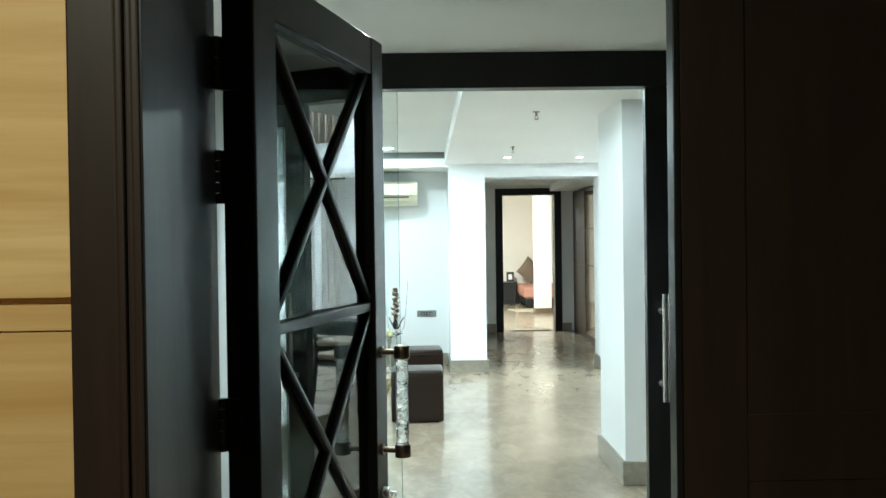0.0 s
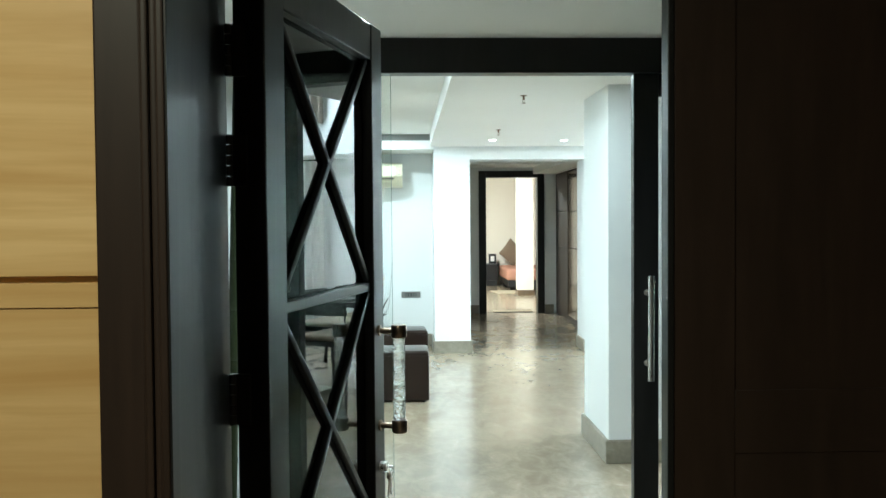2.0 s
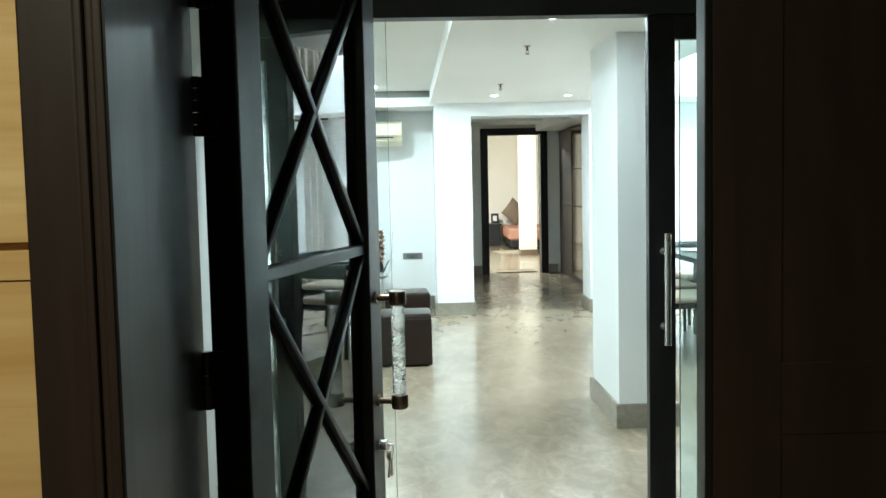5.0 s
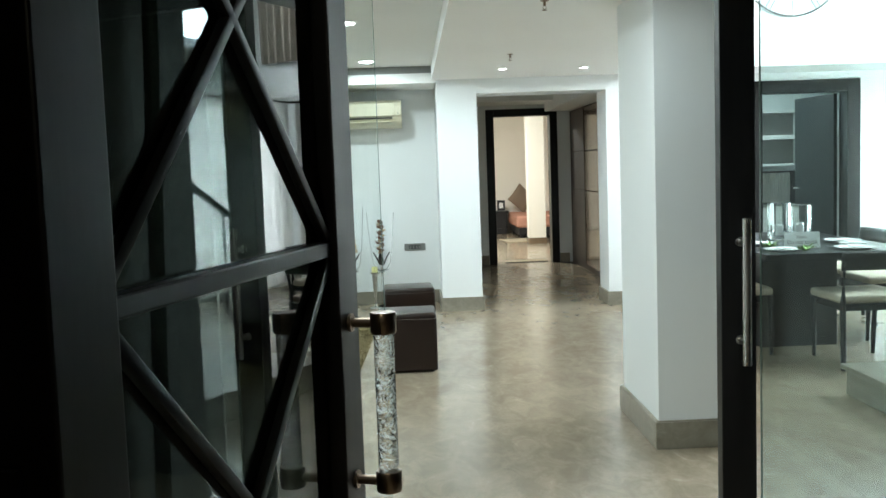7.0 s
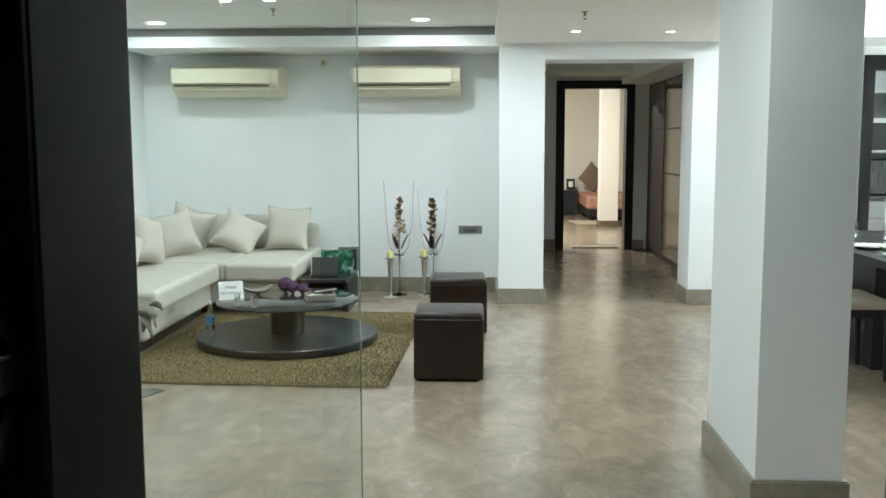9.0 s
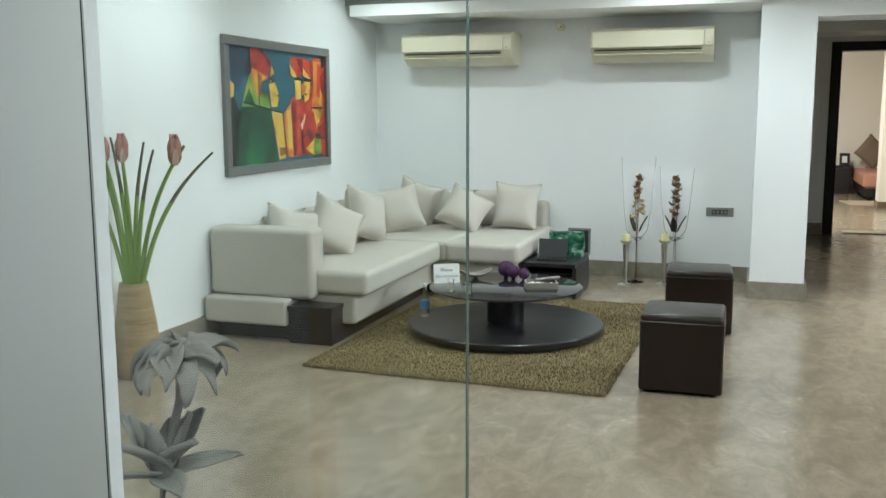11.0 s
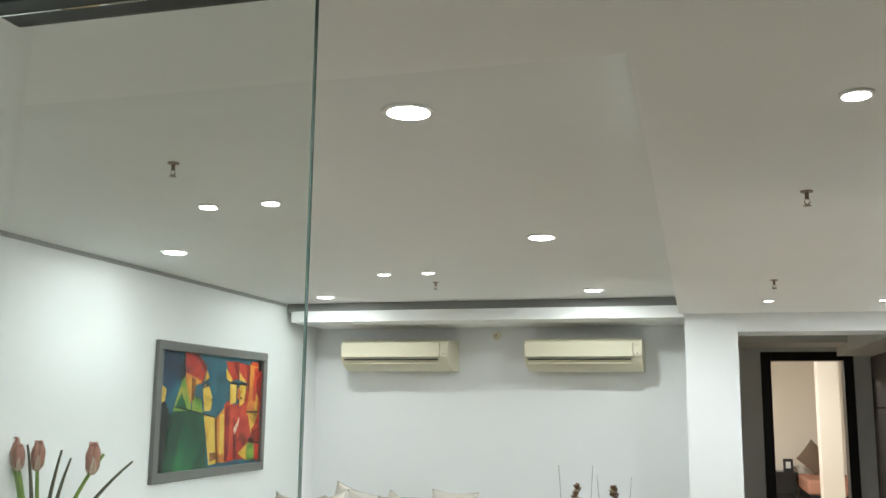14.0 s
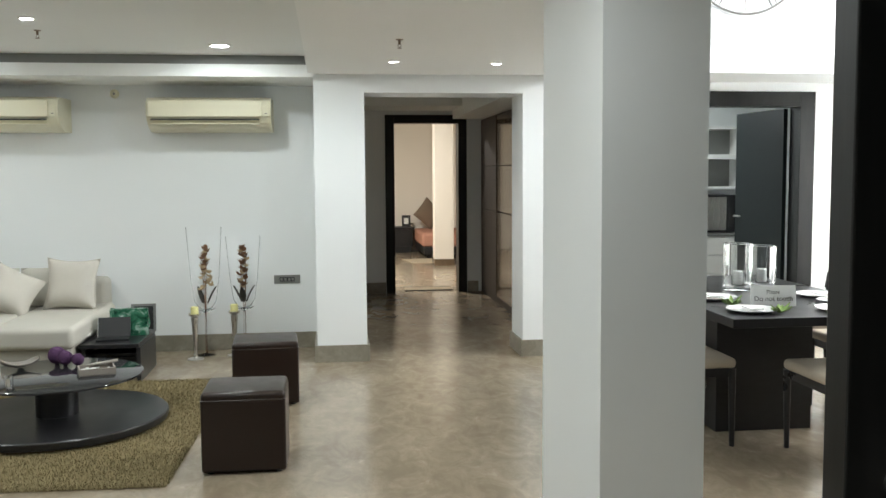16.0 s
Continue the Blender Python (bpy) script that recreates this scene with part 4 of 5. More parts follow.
def air_conditioner(x0, x1):
    w = x1 - x0
    t = thing("air_conditioner", "ivory wall-mounted split air conditioner", "air conditioner", pose(x0, 7.02, 1.788), "wall air conditioners")
    bm = bmesh.new()
    prof = [(-0.0, 0.0), (-0.20, 0.0), (-0.30, 0.035), (-0.355, 0.075), (-0.385, 0.12), (-0.39, 0.19), (-0.37, 0.235), (-0.32, 0.258), (0.0, 0.262)]
    ends = []
    for x in (0.0, w):
        ends.append([bm.verts.new((x, y, z)) for y, z in prof])
    for i in range(len(prof)):
        j = (i + 1) % len(prof)
        bm.faces.new((ends[0][i], ends[0][j], ends[1][j], ends[1][i]))
    bm.faces.new(list(reversed(ends[0])))
    bm.faces.new(ends[1])
    bmesh.ops.recalc_face_normals(bm, faces=bm.faces)
    part("housing", bm, ACWHITE, t)
    slab([((0.012, -0.397, 0.105), (w - 0.07, -0.375, 0.232))], "front_panel", ACWHITE, t, 0.008, seg=3)
    slab([((0.03, -0.384, 0.082), (w - 0.09, -0.33, 0.092))], "air_slot", SHADOW, t, 0.001, "dark air outlet slot")
    slab([((0.03, -0.375, 0.052), (w - 0.09, -0.30, 0.060))], "louvre", ACWHITE, t, 0.002, at=None)
    slab([((w - 0.06, -0.392, 0.11), (w - 0.015, -0.378, 0.20))], "display_panel", ACWHITE, t, 0.003)
    slab([((w - 0.045, -0.394, 0.13), (w - 0.03, -0.391, 0.135))], "status_light", SHADOW, t, 0.0)
    bm = bmesh.new()
    for k in range(26):
        xx = 0.05 + (w - 0.1) * k / 25
        box(bm, (xx, -0.30, 0.2605), (xx + 0.012, -0.05, 0.2645))
    part("top_grille", bm, ACWHITE, t)


air_conditioner(-3.085, -2.13)
air_conditioner(-1.48, -0.535)
det = thing("wall_sensor", "small round ivory wall sensor between the air conditioners", "sensor", pose(-1.79, 7.02, 2.10, 90))
bm = bmesh.new()
lathe(bm, [(0.036, 0), (0.036, 0.01), (0.024, 0.022), (0.012, 0.026)], 22)
part("housing", bm, ACWHITE, det)
bm = bmesh.new()
lathe(bm, [(0.009, 0.0262), (0.009, 0.03)], 14)
part("sensor_eye", bm, PLATEGREY, det)

sw = thing("switch_plate", "grey rectangular wall socket plate", "socket", pose(-0.45, 7.02, 0.575))
slab([((-0.108, -0.010, -0.036), (0.108, 0, 0.036))], "plate", PLATEGREY, sw, 0.003)
slab([((-0.062, -0.014, -0.018), (0.062, -0.0095, 0.018))], "module", BLACK, sw, 0.002)
for x in (-0.045, -0.015, 0.018, 0.046):
    slab([((x - 0.010, -0.017, -0.011), (x + 0.010, -0.0138, 0.011))], "rocker", PLATEGREY, sw, 0.0015)

# painting: flat facets of colour in a grey frame
PY0, PY1, PZ0, PZ1 = 4.376, 5.955, 0.98, 1.89
art = thing("painting", "abstract angular painting in red, yellow, green and teal, grey framed", "painting", pose(-3.47, PY0, PZ0, 0, 0, 90))
W, H, B = PY1 - PY0, PZ1 - PZ0, 0.062
for lo, hi in (((0, -0.032, 0), (W, 0, B)), ((0, -0.032, H - B), (W, 0, H)), ((0, -0.032, B), (B, 0, H - B)), ((W - B, -0.032, B), (W, 0, H - B))):
    slab([(lo, hi)], "frame_side", PEWTER, art, 0.006)


def pigment(name, a, b):
    m = material(name, a, 0.45)
    v = coords(m)
    f = noisy(m, v, 4.5, 5, 0.6, 0.6)
    put(m, "Base Color", mix(m, ramp(m, f, [(0.32, tuple(c * 0.28 for c in a)), (0.46, a), (0.66, b)]), tuple(c * 0.45 for c in a), ramp(m, noisy(m, v, 40, 3), [(0.3, (0.35,) * 3), (0.5, (0, 0, 0))])))
    return m


TEAL = pigment("teal_pigment", (0.02, 0.10, 0.15), (0.03, 0.17, 0.22))
NAVY = pigment("navy_pigment", (0.01, 0.02, 0.05), (0.02, 0.08, 0.16))
RED = pigment("red_pigment", (0.48, 0.03, 0.02), (0.62, 0.07, 0.03))
ORANGE = pigment("orange_pigment", (0.60, 0.16, 0.03), (0.75, 0.40, 0.06))
GOLD = pigment("gold_pigment", (0.70, 0.42, 0.05), (0.80, 0.58, 0.12))
GREENP = pigment("green_pigment", (0.01, 0.09, 0.04), (0.03, 0.22, 0.07))
LIME = pigment("lime_pigment", (0.16, 0.34, 0.04), (0.50, 0.46, 0.08))
DARKP = pigment("dark_pigment", (0.008, 0.010, 0.010), (0.02, 0.02, 0.018))
slab([((B, -0.006, B), (W - B, 0, H - B))], "canvas", TEAL, art, 0)


def facet(mat, depth, *pts):
    bm = bmesh.new()
    vs = [bm.verts.new((B + u * (W - 2 * B), -0.0065 - 0.0004 * depth, B + v * (H - 2 * B))) for u, v in pts]
    bm.faces.new(vs)
    r = bmesh.ops.extrude_face_region(bm, geom=bm.faces[:])
    for g in r["geom"]:
        if isinstance(g, bmesh.types.BMVert):
            g.co.y += 0.0003
    bmesh.ops.recalc_face_normals(bm, faces=bm.faces)
    part("colour_facet", bm, mat, art, smooth=False)


facet(DARKP, 1, (0, 0), (0.12, 0), (0.12, 0.42), (0.04, 0.62), (0, 0.62))
facet(NAVY, 1, (0, 0.62), (0.06, 0.60), (0.18, 0.78), (0.17, 1), (0, 1))
facet(GOLD, 2, (0, 0.56), (0.05, 0.58), (0.06, 0.68), (0, 0.74))
facet(GREENP, 2, (0.06, 0), (0.44, 0), (0.40, 0.46), (0.14, 0.54), (0.10, 0.44))
facet(LIME, 3, (0.12, 0.50), (0.20, 0.80), (0.26, 0.74), (0.28, 0.50))
facet(GREENP, 4, (0.14, 0.54), (0.19, 0.66), (0.24, 0.52))
facet(LIME, 4, (0.29, 0.50), (0.28, 0.64), (0.37, 0.60), (0.39, 0.48))
facet(RED, 4, (0.19, 0.84), (0.19, 1), (0.32, 1), (0.41, 0.88), (0.37, 0.74), (0.28, 0.72), (0.24, 0.78))
facet(ORANGE, 5, (0.20, 0.84), (0.27, 0.56), (0.31, 0.72), (0.37, 0.76))
facet(GOLD, 6, (0.39, 0.76), (0.44, 0.80), (0.41, 0.86))
facet(GOLD, 6, (0.38, 0.70), (0.44, 0.72), (0.48, 0.60), (0.46, 0.50), (0.40, 0.50))
facet(GOLD, 3, (0.40, 0.47), (0.51, 0.44), (0.54, 0.03), (0.47, 0.02))
facet(ORANGE, 4, (0.52, 0.43), (0.61, 0.54), (0.63, 0.03), (0.55, 0.04))
facet(GOLD, 5, (0.56, 0.46), (0.60, 0.48), (0.61, 0.12), (0.57, 0.10))
facet(RED, 5, (0.60, 0.56), (0.64, 0.60), (0.86, 0.44), (0.90, 0.30), (0.80, 0.06), (0.63, 0.03))
facet(RED, 2, (0.62, 0.06), (0.99, 0.03), (1, 0.97), (0.88, 0.98), (0.82, 0.60), (0.62, 0.52))
facet(ORANGE, 3, (0.66, 0.50), (0.70, 0.52), (0.72, 0.20), (0.68, 0.12))
facet(RED, 4, (0.60, 0.96), (0.73, 0.96), (0.74, 0.80), (0.66, 0.78))
facet(RED, 4, (0.74, 0.96), (0.86, 0.94), (0.84, 0.76), (0.76, 0.82))
facet(ORANGE, 5, (0.86, 0.95), (0.98, 0.93), (1, 0.60), (0.94, 0.46), (0.84, 0.46), (0.86, 0.70))
facet(RED, 6, (0.92, 0.93), (1, 0.90), (1, 0.52), (0.90, 0.62))
facet(GOLD, 6, (0.60, 0.90), (0.67, 0.80), (0.66, 0.76), (0.61, 0.80))
facet(GOLD, 6, (0.74, 0.88), (0.83, 0.77), (0.75, 0.79))
facet(GOLD, 6, (0.65, 0.76), (0.72, 0.75), (0.72, 0.58), (0.66, 0.56))
facet(GOLD, 6, (0.75, 0.75), (0.83, 0.74), (0.81, 0.58), (0.76, 0.54))
facet(ORANGE, 7, (0.73, 0.72), (0.76, 0.72), (0.77, 0.62), (0.73, 0.61))
facet(DARKP, 7, (0.84, 0.50), (0.98, 0.50), (0.98, 0.485), (0.84, 0.485))
facet(GOLD, 6, (0.86, 0.48), (0.98, 0.48), (0.90, 0.28))
facet(RED, 7, (0.90, 0.32), (0.98, 0.40), (0.98, 0.24), (0.91, 0.24))
facet(DARKP, 7, (0.88, 0.24), (0.99, 0.26), (0.99, 0.18), (0.88, 0.20))
facet(GOLD, 8, (0.76, 0.10), (0.86, 0.19), (0.86, 0.03))
facet(LIME, 8, (0.86, 0.20), (0.94, 0.18), (0.95, 0.04), (0.86, 0.03))
facet(RED, 8, (0.94, 0.18), (1, 0.18), (1, 0.02), (0.95, 0.03))
facet(DARKP, 9, (0.13, 0.545), (0.50, 0.455), (0.50, 0.44), (0.13, 0.53))

CREAMP = pigment("pale_flesh_pigment", (0.62, 0.42, 0.28), (0.75, 0.60, 0.45))
MAROON = pigment("maroon_pigment", (0.16, 0.010, 0.012), (0.36, 0.025, 0.02))
UMBER = pigment("umber_pigment", (0.16, 0.05, 0.012), (0.36, 0.14, 0.03))
DEEPGREEN = pigment("deep_green_pigment", (0.006, 0.05, 0.022), (0.012, 0.10, 0.045))
# folds, shadows between the figures and small facial planes
facet(DEEPGREEN, 10, (0.07, 0), (0.13, 0), (0.19, 0.46), (0.13, 0.50), (0.10, 0.40))
facet(DEEPGREEN, 10, (0.30, 0), (0.45, 0), (0.42, 0.26), (0.36, 0.10))
facet(DARKP, 10, (0.17, 0.74), (0.19, 1), (0.205, 1), (0.215, 0.80))
facet(MAROON, 10, (0.25, 1), (0.32, 1), (0.41, 0.89), (0.39, 0.84), (0.33, 0.94))
facet(UMBER, 10, (0.27, 0.80), (0.31, 0.76), (0.30, 0.60), (0.275, 0.58))
facet(DARKP, 11, (0.37, 0.735), (0.435, 0.745), (0.43, 0.715), (0.38, 0.71))
facet(CREAMP, 12, (0.385, 0.732), (0.405, 0.735), (0.402, 0.722), (0.387, 0.72))
facet(DARKP, 10, (0.455, 0.60), (0.475, 0.615), (0.48, 0.585))
facet(UMBER, 10, (0.47, 0.13), (0.535, 0.13), (0.535, 0.07), (0.475, 0.05))
facet(UMBER, 10, (0.505, 0.44), (0.525, 0.43), (0.555, 0.04), (0.54, 0.03))
facet(MAROON, 10, (0.61, 0.55), (0.66, 0.54), (0.66, 0.10), (0.635, 0.03), (0.62, 0.05))
facet(MAROON, 10, (0.70, 0.44), (0.725, 0.42), (0.745, 0.05), (0.71, 0.05))
facet(MAROON, 10, (0.66, 0.965), (0.735, 0.965), (0.745, 0.82), (0.72, 0.84))
facet(MAROON, 10, (0.82, 0.95), (0.865, 0.94), (0.86, 0.64), (0.84, 0.74))
facet(DARKP, 11, (0.64, 0.775), (0.73, 0.765), (0.73, 0.745), (0.65, 0.75))
facet(DARKP, 11, (0.745, 0.765), (0.84, 0.765), (0.83, 0.74), (0.75, 0.745))
facet(DARKP, 11, (0.755, 0.625), (0.785, 0.63), (0.78, 0.605))
facet(ORANGE, 11, (0.865, 0.93), (0.905, 0.93), (0.90, 0.72), (0.87, 0.66))
facet(MAROON, 11, (0.94, 0.80), (1, 0.86), (1, 0.62), (0.955, 0.56))
facet(GOLD, 11, (0.945, 0.68), (0.975, 0.62), (0.965, 0.50), (0.93, 0.50))
facet(CREAMP, 11, (0.70, 0.33), (0.745, 0.40), (0.755, 0.44), (0.765, 0.43), (0.75, 0.36), (0.72, 0.28))
facet(MAROON, 10, (0.90, 0.30), (1, 0.36), (1, 0.20), (0.93, 0.20))
facet(DARKP, 9, (0.965, 0.88), (1, 0.90), (1, 1), (0.955, 1))

# bamboo vase with stems
bv = thing("floor_vase", "tapered coiled-bamboo floor vase by the wall", "vase", pose(-3.33, 3.20, 0))
bm = bmesh.new()
lathe(bm, [(0.112, 0), (0.122, 0.02), (0.126, 0.08), (0.112, 0.26), (0.080, 0.47), (0.074, 0.505), (0.066, 0.503), (0.07, 0.45), (0.02, 0.42)], 40)
part("vase_body", bm, VASEW, bv)
# each stem: spread of the foot and tip, height of the tip above the vase floor, bud size (0: bare)
STEMS = [(-0.03, -0.34, 0.8, 0), (-0.026, -0.184, 0.84, 1.3), (-0.018, -0.136, 0.82, 1.105), (-0.004, -0.082, 0.845, 0), (0.002, -0.041, 0.82, 1.3), (0.004, 0.095, 0.82, 0), (0.014, 0.136, 0.78, 0), (0.02, 0.292, 0.8, 1.4300000000000002), (0.03, 0.449, 0.765, 0)]
sprig = thing("flower_bunch", "long green stems with dusty pink buds in the floor vase", "flowers", pose(-3.33, 3.20, 0.425))
ux, uy = math.cos(radians(20)), math.sin(radians(20))
for i, (a0, a1, top, bud) in enumerate(STEMS):
    def along(u):
        a = a0 + (a1 - a0) * (0.45 * u + 0.55 * u ** 3)
        return Vector((a * ux, a * uy + 0.012 * math.sin(i * 2.1) * u, top * u))
    bm = bmesh.new()
    tube(bm, [along(0.66 * k / 8) for k in range(9)], 0.0145, 8, 0.0115)
    part("stem", bm, STEMG, sprig)
    bm = bmesh.new()
    tube(bm, [along(0.655 + 0.345 * k / 6) for k in range(7)], 0.0112, 8, 0.0075 if bud else 0.0055)
    part("stem_tip", bm, STEMG if bud else TIPBROWN, sprig)
    if bud:
        c = along(0.90)
        for j in range(9):
            an, ring = j * 2.399, j // 3
            bm = bmesh.new()
            petal(bm, c + Vector((0.008 * math.cos(an), 0.008 * math.sin(an), -0.012 * ring)), (0.34 * math.cos(an), 0.34 * math.sin(an), 1), (-math.cos(an), -math.sin(an), 0.25), (0.100 - 0.014 * ring) * bud, 0.027 * bud, 0.42 - 0.12 * ring)
            ob = part("bud_petal", bm, BUDBEIGE if ring == 2 else BUDPINK, sprig)
            ob.modifiers.new("thickness", "SOLIDIFY").thickness = 0.002

# ---- corridor and bedroom ----
door_f = thing("bedroom_door_frame", "dark wenge door frame of the bedroom doorway", "door frame", pose(0, 0, 0))
for n, lo, hi in (("jamb", (0.59, 10.42, 0), (0.70, 10.64, 2.15)), ("jamb", (1.476, 10.42, 0), (1.58, 10.64, 2.15)), ("head", (0.70, 10.42, 2.05), (1.476, 10.64, 2.15))):
    slab([(lo, hi)], n, WENGE, door_f, 0.004)
mat_t = thing("door_mat", "small woven beige mat with dark edges inside the bedroom door", "mat", pose(1.13, 10.74, 0))
slab([((-0.30, -0.14, 0), (0.30, 0.14, 0.010))], "weave", MATCLOTH, mat_t, 0.003)
for y0, y1 in ((-0.16, -0.14), (0.14, 0.16)):
    slab([((-0.30, y0, 0), (0.30, y1, 0.012))], "border", BLACK, mat_t, 0.002)
closet = thing("corridor_closet", "glossy brown veneered closet doors along the corridor", "closet", pose(0, 0, 0))
slab([((1.755, 6.9, 0.0), (1.80, 10.40, 2.09))], "carcass", MAHOG, closet, 0.002)
for y0, y1, m in ((6.95, 8.05, VENEER), (8.06, 9.25, VENEER), (9.30, 10.3, MAHOG)):
    for z0, z1 in ((0.08, 1.02), (1.03, 1.52), (1.53, 2.07)):
        slab([((1.737, y0, z0), (1.755, y1, z1))], "door", m, closet, 0.003)
bed = thing("bed", "low bed with a salmon bedspread", "bed", pose(0, 0, 0))
slab([((1.52, 14.9, 0.06), (3.3, 16.55, 0.2))], "bed_frame", BLACKWOOD, bed, 0.01)
slab([((1.48, 14.88, 0.2), (3.32, 16.5, 0.43))], "bedspread", BEDPINK, bed, 0.05, seg=4)
for x in (1.6, 3.2):
    for y in (15.0, 16.4):
        slab([((x - 0.04, y - 0.04, 0), (x + 0.04, y + 0.04, 0.06))], "leg", BLACKWOOD, bed, 0.004)
bp = thing("bed_pillow", "brown square pillow standing on the bed", "pillow", pose(1.75, 16.35, 0.70, -14, 42, 10))
bm = bmesh.new()
cushion_form(bm, 0.45, 0.45, 0.14, 12, Matrix.Translation((0, 0, -0.22)))
part("cover", bm, BROWNCLOTH, bp)
ns = thing("nightstand", "low dark wooden nightstand beside the bed", "nightstand", pose(0, 0, 0))
slab([((0.75, 16.1, 0.43), (1.46, 16.58, 0.47))], "top", BLACKWOOD, ns, 0.004)
slab([((0.78, 16.14, 0.12), (1.43, 16.57, 0.43))], "body", BLACKWOOD, ns, 0.004)
slab([((0.80, 16.15, 0.0), (1.41, 16.5, 0.12))], "plinth", BLACK, ns, 0.004)
pf = thing("photo_frame", "small dark photo frame on the nightstand", "picture frame", pose(1.33, 16.3, 0.471, -8))
slab([((-0.08, 0, 0), (0.08, 0.012, 0.21))], "backing", BLACK, pf, 0.002)
slab([((-0.04, -0.004, 0.05), (0.04, 0, 0.16))], "mount", CARD, pf, 0)
for lo, hi in (((-0.08, -0.01, 0), (0.08, 0, 0.045)), ((-0.08, -0.01, 0.165), (0.08, 0, 0.21)), ((-0.08, -0.01, 0.045), (-0.045, 0, 0.165)), ((0.045, -0.01, 0.045), (0.08, 0, 0.165))):
    slab([(lo, hi)], "moulding", BLACKWOOD, pf, 0.002)
br = thing("bedside_rug", "pale woven rug beside the bed", "rug", pose(1.42, 14.45, 0, 0, 0, 8))
slab([((-0.24, -0.36, 0), (0.45, 0.36, 0.012))], "weave", MATCLOTH, br, 0.004)

# ---- dining hall ----
dt = thing("dining_table", "dark wooden dining table on a solid pedestal block", "dining table", pose(0, 0, 0))
slab([((1.83, 3.44, 0.69), (2.86, 5.30, 0.735))], "tabletop", BLACKWOOD, dt, 0.003)
slab([((2.02, 4.06, 0), (2.58, 4.80, 0.69))], "pedestal", BLACKWOOD, dt, 0.003)
DZ = 0.735


def dining_chair():
    t = thing("dining_chair", "black wooden dining chair with a beige cushioned seat", "chair", pose(2.47, 3.49, 0), "dining chairs")
    for sx in (-1, 1):
        bm = bmesh.new()
        tube(bm, [(sx * 0.235, -0.27, 0), (sx * 0.215, -0.215, 0.44), (sx * 0.22, -0.25, 0.70)], 0.018, 10)
        part("rear_leg", bm, BLACKWOOD, t)
        bm = bmesh.new()
        tube(bm, [(sx * 0.205, 0.235, 0), (sx * 0.215, 0.225, 0.42)], 0.014, 10, 0.021)
        part("front_leg", bm, BLACKWOOD, t)
    bm = bmesh.new()
    for sx in (-1, 1):
        box(bm, (sx * 0.205 - 0.012, -0.21, 0.375), (sx * 0.205 + 0.012, 0.22, 0.42))
    for y in (-0.21, 0.21):
        box(bm, (-0.2, y - 0.012, 0.375), (0.2, y + 0.012, 0.42))
    part("seat_frame", bm, BLACKWOOD, t)
    bm = bmesh.new()
    box(bm, (-0.235, -0.225, 0.42), (0.235, 0.245, 0.475), 0.024, 4)
    part("seat", bm, SEATCLOTH, t, "beige cushioned seat")
    bm = bmesh.new()
    pts = [(0.25 * math.sin(a), -0.25 - 0.055 * (math.cos(a) - 0.4), 0) for a in [radians(-75 + 150 * i / 12) for i in range(13)]]

    def f(u, v):
        i = min(int(u * 12), 12)
        x, y, _ = pts[i]
        return Vector((x, y - 0.02 * v, 0.64 + 0.11 * v))
    sheet(bm, 12, 3, f)
    ob = part("backrest", bm, BLACKWOOD, t)
    s = ob.modifiers.new("thickness", "SOLIDIFY")
    s.thickness = 0.022
    return t


ch = dining_chair()
for x, y, r in ((1.76, 4.0, -90), (1.76, 4.75, -90), (3.08, 4.35, 90), (3.08, 5.0, 90), (2.35, 5.55, 180)):
    copy_thing(ch, pose(x, y, 0, 0, 0, r))
notice(2.225, 3.82, DZ, -6, 0.24, 0.112, 10)
for x, y, s in ((2.03, 3.66, 0.13), (2.50, 3.62, 0.14), (2.03, 4.15, 0.13), (2.66, 4.15, 0.13), (2.62, 3.9, 0.1), (2.05, 4.8, 0.13)):
    t = thing("dinner_plate", "white porcelain plate on the dining table", "plate", pose(x, y, DZ), "place settings")
    bm = bmesh.new()
    lathe(bm, [(s * 0.6, 0), (s * 0.68, 0.003), (s, 0.016), (s, 0.019), (s * 0.66, 0.008), (s * 0.1, 0.007)], 36)
    part("dish", bm, PORCELAIN, t)
    slab([((-0.035, -0.06, 0.018), (0.035, 0.06, 0.026))], "napkin", CARD, t, 0.003, "folded white napkin")
for x, y, r, hh in ((2.335, 4.5, 0.086, 0.285), (2.535, 4.60, 0.084, 0.26)):
    t = thing("glass_cylinder", "tall clear thick glass cylinder vase on the table", "vase", pose(x, y, DZ), "glass cylinders")
    bm = bmesh.new()
    lathe(bm, [(r * 0.9, 0), (r, 0.006), (r, hh - 0.004), (r - 0.006, hh), (r - 0.015, hh - 0.004), (r - 0.016, 0.035), (0.004, 0.03)], 40)
    part("wall", bm, THICK, t)
    bm = bmesh.new()
    lathe(bm, [(0.028, 0.036), (0.03, 0.04), (0.03, 0.115), (0.026, 0.12)], 24)
    part("candle", bm, PORCELAIN, t)
for x, y in ((2.14, 3.58), (2.02, 3.88)):
    t = thing("table_posy", "small green leaf posy on the dining table", "posy", pose(x, y, DZ), "table posies")
    rp = random.Random(int(x * 100))
    for k in range(10):
        a = rp.uniform(0, 6.28)
        bm = bmesh.new()
        petal(bm, (0, 0, 0.003), (math.cos(a), math.sin(a), rp.uniform(0.05, 0.5)), (0, 0, 1), rp.uniform(0.05, 0.08), 0.011, 0.2)
        part("leaf", bm, GREENFOOD, t)

